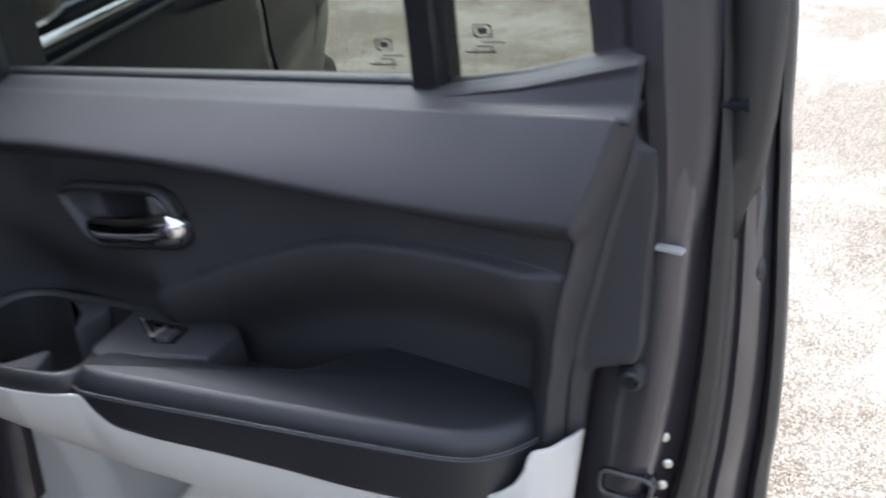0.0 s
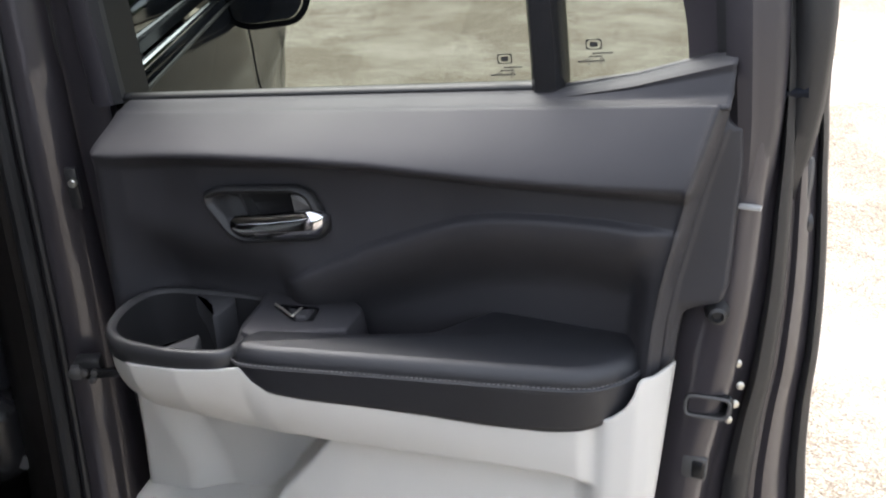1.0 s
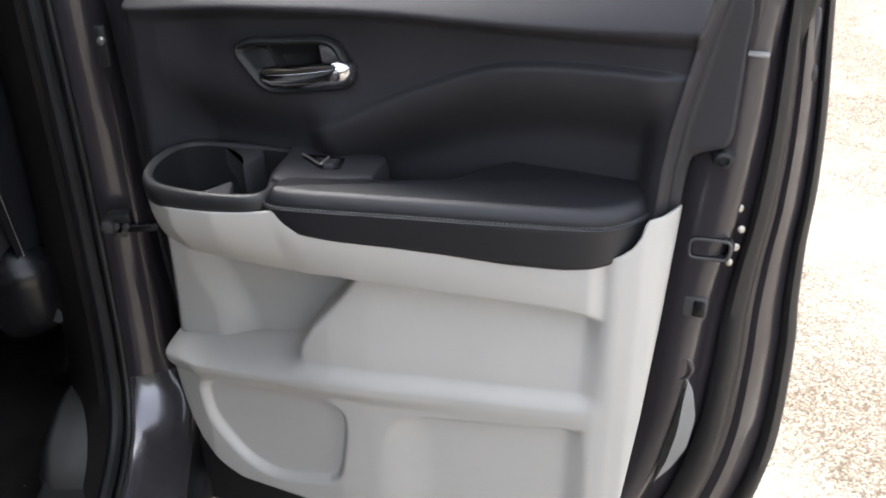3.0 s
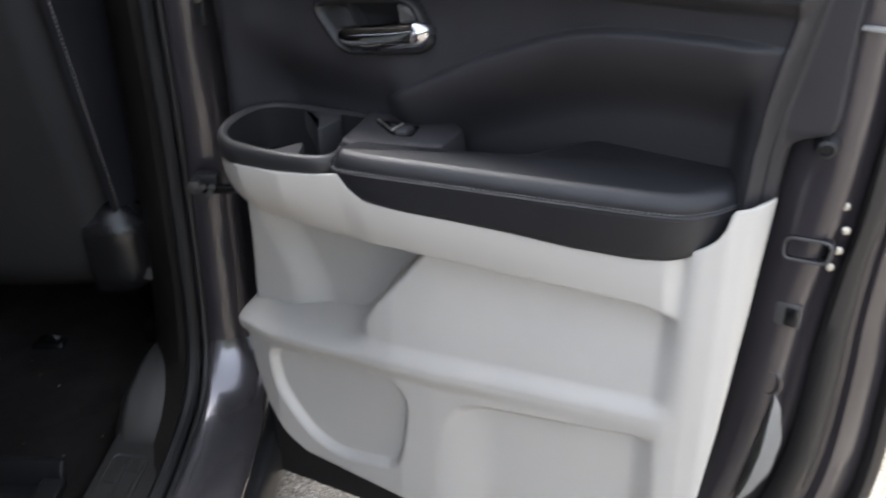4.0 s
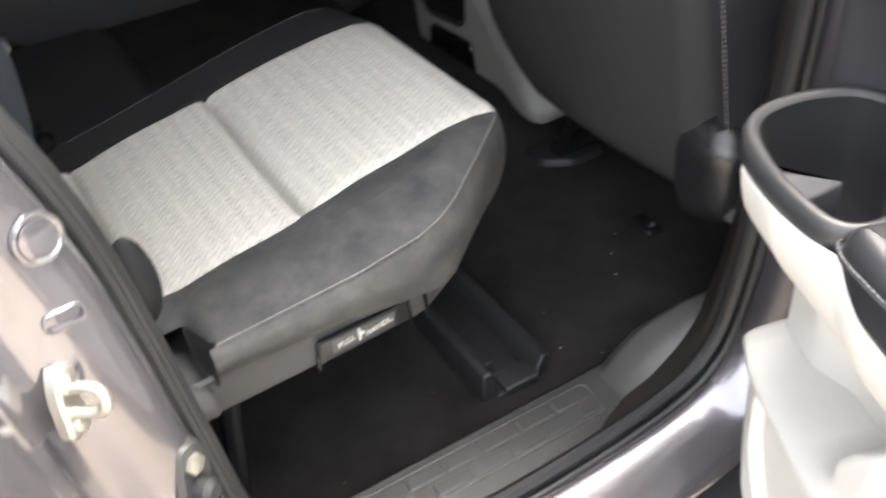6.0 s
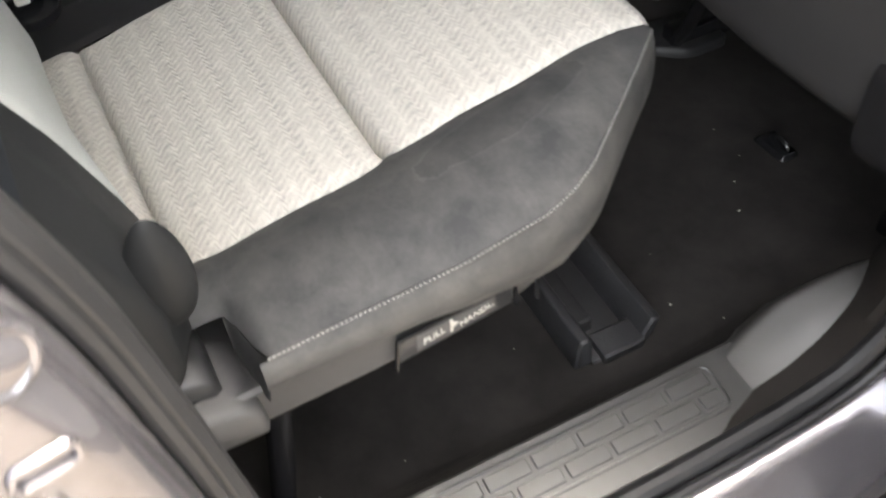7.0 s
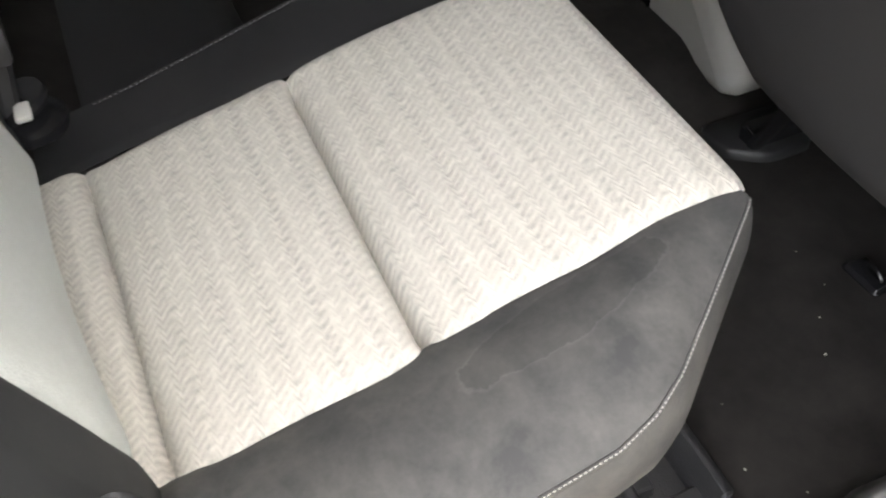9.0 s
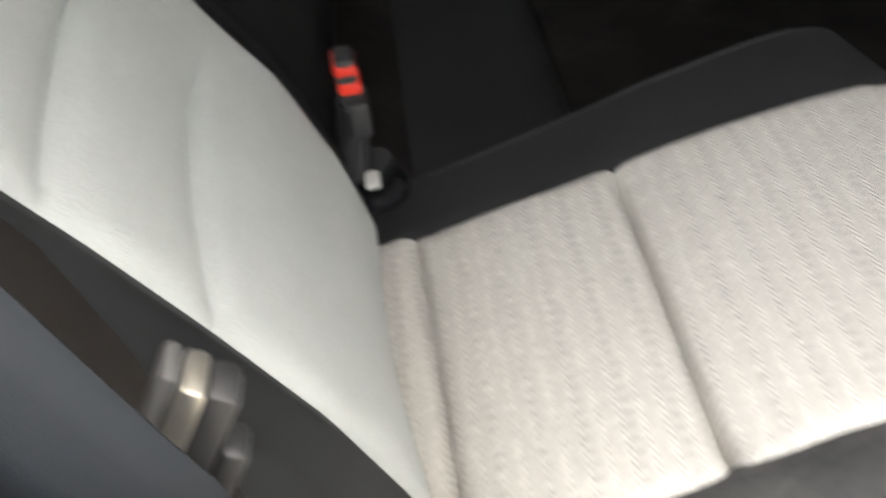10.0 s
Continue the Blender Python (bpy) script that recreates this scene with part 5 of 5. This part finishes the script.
# leather border below the stitching
def near_wall(a, b):
    y = -0.175 + 0.454 * a
    x1, z1 = rim_x(y), rim_z(y)
    low = lerp(y, (-0.175, 0.962), (-0.04, 0.957), (0.0, 0.951), (0.09, 0.938), (0.16, 0.922), (0.272, 0.89))
    out = (0.008 + 0.004 * smooth(0.05, 0.15, y)) * math.sin(math.pi * min(1, b * 1.1)) ** 0.7 - 0.012 * b * b * smooth(0.16, 0.06, y)
    n = Vector((1, 0, 0)) if y < 0.05 else Vector((1, 0.35 + 0.6 * smooth(0.05, 0.2, y), 0)).normalized()
    p = Vector((x1, y, z1 + (low - z1) * b)) + n * (out + 0.002 - 0.030 * b * b * smooth(0.08, 0.272, y))
    return tuple(p)


seat("cushion_border", grid(near_wall, 80, 14), HIDE, label="grey leather cushion border")
rim_line = [(rim_x(y) + 0.002, y, rim_z(y) + 0.0015) for y in [-0.167 + 0.445 * i / 80 for i in range(81)]]
seat("welt", tube(rim_line, 0.0025, 6), HIDE, cushion_side)
stitches([(x + 0.001, y, z + 0.002 - 0.62) for x, y, z in rim_line], 0.0040, 0.00068, THREAD, cushion_side)


# front face of the cushion below the cloth, far side
def far_side(a, b):
    y = -0.262 + 0.60 * a
    x0 = -0.543
    x1 = -0.684 - 0.044 * smooth(-0.2, 0.25, y)
    z0 = top_z(-0.5, min(y, 0.27)) - 0.009 - 0.02 * smooth(0.27, 0.338, y)
    z = z0 - 0.030 * min(1, b / 0.8) + 0.003 * smooth(0.0, 0.08, b) - 0.16 * smooth(0.80, 1.0, b) ** 1.5 - 0.10 * smooth(0.30, 0.338, y)
    return (x0 + (x1 - x0) * min(1, b / 0.82), y, z)


far_leather = seat("far_side", grid(far_side, 50, 26), SHADE, label="black leather cushion side")
far_line = [(-0.674 - 0.044 * smooth(-0.2, 0.25, y), y, top_z(-0.5, min(y, 0.27)) - 0.034) for y in [-0.19 + 0.47 * i / 60 for i in range(61)]]
stitches([(x, y, z - 0.62) for x, y, z in far_line], 0.0062, 0.0007, DIM_THREAD, far_leather)


# plastic tray under the cushion: its sides lean inwards towards the floor
tray = seat("seat_tray", slab(rounded([(-0.020, -0.24), (-0.026, -0.06), (-0.043, 0.05), (-0.056, 0.100), (-0.104, 0.185), (-0.19, 0.262), (-0.50, 0.275), (-0.57, 0.26), (-0.58, -0.24)], 0.04), ((0.030, 0.898), (0.018, 0.902), (0.015, 0.908), (0.015, 0.945), (0.008, 0.958), (0.012, 0.962), (0.03, 0.95)), lambda a, b, h: (a, b, h - 0.16 * max(0.0, min(b, 0.10) + 0.04))), SHELL, label="dark grey plastic seat tray")


def on_tray(y, z, out):
    return (-0.042 - 0.17 * (y + 0.036) + out, y, z - 0.16 * max(0.0, y + 0.04))


def tray_slab(name, outline, levels, mat, label=""):
    return seat(name, slab(outline, levels, lambda a, b, h: on_tray(a, b, h)), mat, tray, label)


tray_slab("label_bezel", rounded([(-0.061, 0.907), (-0.057, 0.938), (0.064, 0.942), (0.066, 0.910)], 0.004), ((0.0, -0.006), (0.0, 0.002), (0.002, 0.004)), HARD)
seat("label_gap", tube([on_tray(y, z, 0.004) for y, z in ((-0.064, 0.904), (-0.060, 0.9405), (0.067, 0.9445), (0.069, 0.908))], 0.0026, 6), BLACK, tray)
seat("label_gap", tube([on_tray(y, z, 0.008) for y, z in ((0.080, 0.958), (0.090, 0.950), (0.092, 0.906))], 0.0024, 6), BLACK, tray)
tray_slab("label_plate", rounded([(-0.042, 0.913), (-0.041, 0.934), (0.045, 0.937), (0.046, 0.916)], 0.002), ((0.0, 0.003), (0.0, 0.0055), (0.001, 0.006)), SHELL, "small worn plate with white lettering")


def lettering(text, size, at, name, parent):
    cu = bpy.data.curves.new(name, "FONT")
    cu.body, cu.size, cu.align_x, cu.align_y, cu.extrude = text, size * K, "CENTER", "CENTER", 0.0002
    tmp = bpy.data.objects.new(name, cu)
    scene.collection.objects.link(tmp)
    me = bpy.data.meshes.new_from_object(tmp.evaluated_get(bpy.context.evaluated_depsgraph_get()))
    bpy.data.objects.remove(tmp)
    me.name = name
    me.materials.clear()
    me.materials.append(WHITE)
    ob = new(name, me)
    ob.parent = parent
    ob.matrix_basis = at
    return ob


def on_label(y, z):
    p = on_tray(y, z, 0.0066)
    return Matrix(((-0.17, 0, 1, p[0] * K), (1, 0, 0.17, p[1] * K), (-0.095, 1, 0, (p[2] - 0.62) * K), (0, 0, 0, 1)))


lettering("PULL", 0.0108, on_label(-0.024, 0.9245), "lettering", tray)
lettering("HANDLE", 0.0108, on_label(0.024, 0.9262), "lettering", tray)
tray_slab("arrow_mark", [Vector(p) for p in ((-0.007, 0.918), (-0.004, 0.918), (-0.004, 0.936), (-0.007, 0.936))], ((0, 0.0062), (0, 0.0068)), WHITE)
tray_slab("arrow_mark", [Vector(p) for p in ((-0.007, 0.934), (0.003, 0.927), (-0.007, 0.922))], ((0, 0.0062), (0, 0.0068)), WHITE)
# hinge side of the cushion
seat("hinge_cover", slab(rounded([(-0.290, 0.915), (-0.180, 0.915), (-0.184, 0.950), (-0.200, 0.962), (-0.235, 0.966), (-0.290, 0.968)], 0.010), ((0.006, -0.10), (0.0, -0.094), (0.0, -0.026), (0.002, -0.020), (0.007, -0.017)), lambda a, b, h: (h, a, b)), SHELL, label="dark grey plastic hinge cover")
seat("hinge_arm", slab(rounded([(-0.262, 0.955), (-0.205, 0.955), (-0.209, 0.978), (-0.222, 0.986), (-0.262, 0.99)], 0.008), ((0.004, -0.10), (0.0, -0.096), (0.0, -0.045), (0.006, -0.040)), lambda a, b, h: (h, a, b)), HARD)


def cushion_end(a, b):
    """The leather's rear end, turned down round the hinge."""
    y = -0.165 - 0.021 * a
    x, z = rim_x(y) - 0.065 * smooth(-0.165, -0.186, y), rim_z(y) - 0.012 * smooth(-0.16, -0.18, y)
    return (x + 0.004 * math.sin(math.pi * b), y - 0.010 * math.sin(math.pi * 0.5 * b) * (1 - a), z - 0.052 * b)


seat("cushion_end", grid(cushion_end, 24, 8), HIDE, sharp=80)
seat("seat_leg", tube([(-0.09, -0.16, 0.89), (-0.09, -0.18, 0.75), (-0.09, -0.2, 0.62)], 0.014, 8), BLACK)
seat("seat_leg", tube([(-0.60, -0.16, 0.89), (-0.60, -0.18, 0.75), (-0.60, -0.2, 0.62)], 0.014, 8), BLACK)
seat("floor_ring", tube([(-0.03 + 0.022 * math.cos(k / 12 * 2 * math.pi), -0.16, 0.70 + 0.03 * math.sin(k / 12 * 2 * math.pi)) for k in range(13)], 0.0018, 6), STEEL)


# backrest
def back_y(x, z):
    near = lerp(z, (0.95, -0.225), (1.0, -0.214), (1.06, -0.214), (1.10, -0.223), (1.18, -0.250), (1.27, -0.292), (1.34, -0.328), (1.40, -0.362), (1.70, -0.50))
    far = lerp(z, (0.95, -0.262), (1.0, -0.251), (1.09, -0.268), (1.19, -0.300), (1.27, -0.345), (1.40, -0.40), (1.70, -0.52))
    f = (x + 0.15) / (-0.56 + 0.15)
    return near + (far - near) * f - 0.012 * math.sin(math.pi * min(1, max(0, f)))


def back_cloth(a, b):
    z = 0.965 + 0.76 * b
    l = -0.150 - 0.02 * smooth(1.1, 0.97, z)
    x = l + (-0.565 - l) * a
    y = back_y(x, z)
    y -= 0.014 * math.exp(-min(a, 1 - a) / 0.025)
    for c in (1.262, 1.362, 1.47, 1.58):
        y -= (0.5 + 0.5 * smooth(0.0, 0.12, a)) * smooth(0.90, 0.55, a) * (0.005 * math.exp(-abs(z - c) / 0.004) + 0.011 * math.exp(-abs(z - c) / (0.026 if z > c else 0.006)))
    y += 0.003 * abs(math.sin(math.pi * (z - 1.262) / 0.104)) * smooth(1.0, 0.8, a) if z > 1.262 else 0.0
    y -= 0.03 * smooth(0.05, 0.0, b)
    return (x, y, z)


seat("backrest_cloth", grid(back_cloth, 60, 320), PLAIN, label="plain pale grey cloth backrest with cross seams")


def back_near(a, b):
    z = 0.955 + 0.77 * a
    l = -0.152 - 0.02 * smooth(1.1, 0.97, z)
    k = ((0.0, l, -0.010), (0.12, l + 0.02, 0.004), (0.5, -0.085, 0.004), (0.8, -0.045, -0.012), (1.0, -0.030, -0.06))
    x = lerp(b, *((t, q) for t, q, r in k))
    dy = lerp(b, *((t, r) for t, q, r in k))
    return (x, back_y(-0.15, z) + dy - 0.02 * smooth(1.0, 0.955, z), z)


seat("backrest_side", grid(back_near, 50, 24), HIDE_DARK, label="black leather backrest side")


def lobe(a, b):
    """A padded oval beside the backrest's foot."""
    q, r = 2 * math.pi * a, math.sin(math.pi * 0.5 * b)
    up, along = 0.056 * math.sin(q) * r, 0.024 * math.cos(q) * r * (1.0 - 0.15 * math.sin(q))
    return (-0.066 + 0.014 * math.cos(math.pi * 0.5 * b) ** 1.3, -0.216 + along + 0.04 * up, 1.088 + up)


seat("side_lobe", grid(lobe, 36, 12), HIDE_DARK, label="rounded leather side pad", sharp=80)
seat("backrest_shell", grid(lambda a, b: (0.045 - 0.675 * a, back_y(-0.15, 0.96 + 0.76 * b) - 0.100, 0.96 + 0.76 * b), 6, 10), HARD, solid=0.05)
seat("backrest_far", grid(lambda a, b: (-0.565 - 0.10 * b, back_y(-0.56, 0.96 + 0.76 * a) - 0.008 - 0.05 * b * b, 0.96 + 0.76 * a), 20, 10), LEATHER, label="black leather far backrest side")

# the middle and far seats, in shade
middle = thing("middle_seat", (-1.05, -0.1, 0.62), label="dark folded rear seat beyond the cushion", category="car seat")
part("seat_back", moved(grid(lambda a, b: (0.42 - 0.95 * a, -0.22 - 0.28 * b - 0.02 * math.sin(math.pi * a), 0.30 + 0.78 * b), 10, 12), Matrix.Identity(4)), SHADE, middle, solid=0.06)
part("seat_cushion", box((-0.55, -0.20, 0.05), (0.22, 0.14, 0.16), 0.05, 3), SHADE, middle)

# seat belt buckle at the far rear corner of the cushion
buckle = thing("seat_belt_buckle", (-0.60, -0.247, 1.0), label="black seat belt buckle with a red release button on a stalk", category="seat belt buckle")
part("stalk", tube(curve([(0.0, -0.02, 0.02), (-0.004, -0.01, 0.07), (0.004, 0.0, 0.12)], 12), 0.017, 10), HARD, buckle)
part("buckle_body", moved(box((-0.022, -0.012, 0.0), (0.022, 0.012, 0.046), 0.006), pose(0.003, 0.0, 0.085, -6, 3, 4)), HARD, buckle)
part("buckle_cap", moved(box((-0.016, -0.012, 0.0), (0.016, 0.009, 0.052), 0.005), pose(0.005, 0.0, 0.126, -6, 3, 4)), HARD, buckle)
for dz in (0.154, 0.174):
    part("red_button", moved(box((-0.018, -0.010, -0.007), (0.018, 0.014, 0.007), 0.004), pose(0.006, 0.0, dz - 0.008, -6, 3, 4)), RED, buckle, "red release button")
part("anchor", moved(turned([(0.034, 0.0), (0.036, 0.006), (0.036, 0.012), (0.028, 0.018), (0.012, 0.02)], 24), pose(-0.01, 0.0, -0.01)), BLACK, buckle)
part("anchor_ring", moved(turned([(0.030, 0.0), (0.032, 0.006), (0.030, 0.012)], 24), pose(-0.01, -0.004, 0.018, 12, 0, 0)), BLACK, buckle)
part("anchor_tag", box((0.006, -0.008, 0.028), (0.034, 0.008, 0.035), 0.003), WHITE, buckle, "small white tag")

# seat belt with its tongue, hanging by the rear pillar
seat_belt = thing("seat_belt", (0.02, -0.27, 1.3), label="black seat belt webbing with a steel tongue beside the backrest", category="seat belt")
web = curve([(0.055, -0.12, 0.62), (0.035, -0.05, 0.35), (0.02, -0.005, 0.12), (0.01, 0.0, 0.05), (0.012, -0.015, -0.06), (0.03, -0.03, -0.25), (0.03, -0.02, -0.45)], 40)
part("webbing", grid(lambda a, b: (lambda p: (p.x + 0.012 * (b - 0.5), p.y - 0.046 * (b - 0.5), p.z))(web[round(a * 40)]), 40, 3), WEBBING, seat_belt, "", 60, 0.0015)
lean = pose(-0.02, -0.004, 0.054, -34, 0, 0)
part("tongue_slot", moved(box((-0.022, -0.012, -0.106), (-0.003, -0.0045, 0.040), 0.003), lean), SHELL, seat_belt)
part("tongue_plate", moved(box((-0.020, -0.004, -0.160), (0.001, 0.0045, 0.040), 0.002), lean), STEEL, seat_belt, "bright steel tongue")
part("tongue_grip", moved(box((-0.024, 0.005, -0.160), (-0.004, 0.018, 0.034), 0.004), lean), HARD, seat_belt)
part("tongue_cover", moved(box((-0.024, 0.019, -0.120), (-0.006, 0.030, 0.002), 0.003), lean), HARD, seat_belt)


# ---- front seat, console ----
front_seat = thing("front_seat", (-0.34, 0.62, 0.62), label="dark cloth front passenger seat seen from behind", category="car seat")
at_front = Matrix.Translation((0.34, -0.62, -0.62))


def fseat(name, geo, mat, label="", sharp=60.0, solid=0.0):
    return part(name, moved(geo, at_front), mat, front_seat, label, sharp, solid)


def front_back(a, b):
    z = 0.798 + 0.842 * b
    half = 0.285 + 0.012 * math.sin(math.pi * b) - 0.08 * smooth(0.7, 1.0, b) - 0.06 * smooth(0.12, 0.0, b)
    x = -0.345 + half * (2 * a - 1)
    if x < -0.345:
        x = -0.345 + (x + 0.345) * (1 - 0.55 * smooth(0.26, 0.0, b) ** 1.6)
    e = abs(2 * a - 1)
    y = 0.572 - 0.13 * b + 0.10 * smooth(0.80, 1.0, e) ** 2 + 0.05 * smooth(0.08, 0.0, b) - 0.012 * (1 - e * e)
    return (x, y, z)


fseat("back_panel", grid(front_back, 48, 40), CLOTH, "dark grey cloth seat back", solid=0.01)
edge_r = [Vector((-0.047, 0.584 - 0.13 * a, 0.86 + 0.78 * a)) for a in [0.12 + 0.8 * i / 50 for i in range(51)]]
stitches([at_front @ p for p in edge_r], 0.0070, 0.0011, THREAD, front_seat)
part("side_bolster", moved(grid(lambda a, b: (-0.055 + 0.03 * math.sin(math.pi * min(1, b * 1.2)), 0.575 - 0.13 * a + 0.26 * b, 0.86 + 0.78 * a), 24, 10), at_front), LEATHER, front_seat)
fseat("cushion", box((-0.62, 0.60, 0.80), (-0.05, 1.10, 0.98), 0.05, 3), CLOTH)
rec = rounded([(0.530, 0.945), (0.56, 0.985), (0.64, 0.985), (0.665, 0.90), (0.63, 0.82), (0.57, 0.80), (0.535, 0.84)], 0.03)
fseat("recliner_cover", slab(rec, ((0.0, -0.105), (0.0, -0.075), (0.005, -0.055), (0.014, -0.036), (0.028, -0.020), (0.045, -0.012)), lambda a, b, h: (h, a, b)), GLOSS, "glossy black recliner cover")
fseat("recliner_lever", tube(curve([(-0.02, 0.56, 0.852), (-0.015, 0.60, 0.845), (-0.012, 0.70, 0.85), (-0.012, 0.80, 0.87)], 14), 0.012, 8), SHELL)
for x in (-0.09, -0.58):
    fseat("seat_rail", box((x - 0.018, 0.66, 0.625), (x + 0.018, 1.15, 0.665), 0.006), BLACK)
fseat("rail_cover", slab(rounded([(-0.045, 0.565), (0.005, 0.57), (0.01, 0.66), (-0.05, 0.66)], 0.02), ((0.0, 0.62), (0.0, 0.66), (0.008, 0.672)), lambda a, b, h: (a, b, h)), BLACK)
fseat("seat_foot", slab(rounded([(-0.645, 0.62), (-0.58, 0.625), (-0.54, 0.68), (-0.54, 0.76), (-0.64, 0.76)], 0.02), ((0.0, 0.615), (0.0, 0.632), (0.006, 0.638)), lambda a, b, h: (a, b, h)), RUBBER)
fseat("foot_strut", tube(curve([(-0.47, 0.62, 0.82), (-0.50, 0.64, 0.76), (-0.54, 0.66, 0.69), (-0.57, 0.67, 0.64)], 14), 0.012, 8), BLACK)

console = thing("centre_console", (-0.9, 0.68, 0.66), label="pale grey centre console end with two dark air vents", category="console")
at_cons = Matrix.Translation((0.9, -0.68, -0.66))
c_out = rounded([(-1.13, 1.16), (-0.78, 1.16), (-0.77, 1.0), (-0.745, 0.88), (-0.66, 0.74), (-0.63, 0.70), (-0.65, 0.66), (-1.13, 0.66), (-1.16, 0.85)], 0.03)
part("console_body", moved(slab(c_out, ((0.03, 0.66), (0.010, 0.668), (0.0, 0.69), (0.0, 1.45)), lambda a, b, h: (a, h, b)), at_cons), GREY, console, "pale grey plastic console shell", 50)


def opening_in(name, poly, mat, r=0.018):
    ring = rounded(poly, r)
    part(name, moved(loft([[(p.x, y, p.y) for p in inset(ring, d)] for d, y in ((-0.003, 0.662), (0.0, 0.656), (0.004, 0.656), (0.006, 0.662), (0.008, 0.6585), (0.03, 0.6585))], True, (False, True)), at_cons), mat, console)


opening_in("air_vent", [(-1.09, 0.97), (-1.01, 0.965), (-1.01, 1.05), (-1.09, 1.05)], BLACK)
opening_in("air_vent", [(-0.985, 0.96), (-0.88, 0.95), (-0.87, 1.05), (-0.985, 1.05)], BLACK)
opening_in("console_pocket", [(-1.10, 0.83), (-1.06, 0.785), (-0.90, 0.80), (-0.885, 0.93), (-1.10, 0.95)], BLACK, 0.03)
opening_in("lower_pocket", [(-1.06, 0.70), (-0.86, 0.70), (-0.87, 0.775), (-1.05, 0.765)], BLACK, 0.02)
for k in range(4):
    part("vent_slat", moved(box((-0.98, 0.650, 0.972 + 0.02 * k), (-0.878, 0.657, 0.976 + 0.02 * k), 0.001), at_cons), HARD, console)
driver = thing("driver_seat", (-1.45, 0.62, 0.62), label="dark front driver seat in shade", category="car seat")
part("seat_back", grid(lambda a, b: (-0.26 + 0.52 * a, -0.07 - 0.13 * b - 0.03 * math.sin(math.pi * a), 0.17 + 0.85 * b), 10, 12), CLOTH, driver, solid=0.08)
part("seat_cushion", box((-0.26, -0.02, 0.18), (0.26, 0.48, 0.36), 0.05, 3), CLOTH, driver)
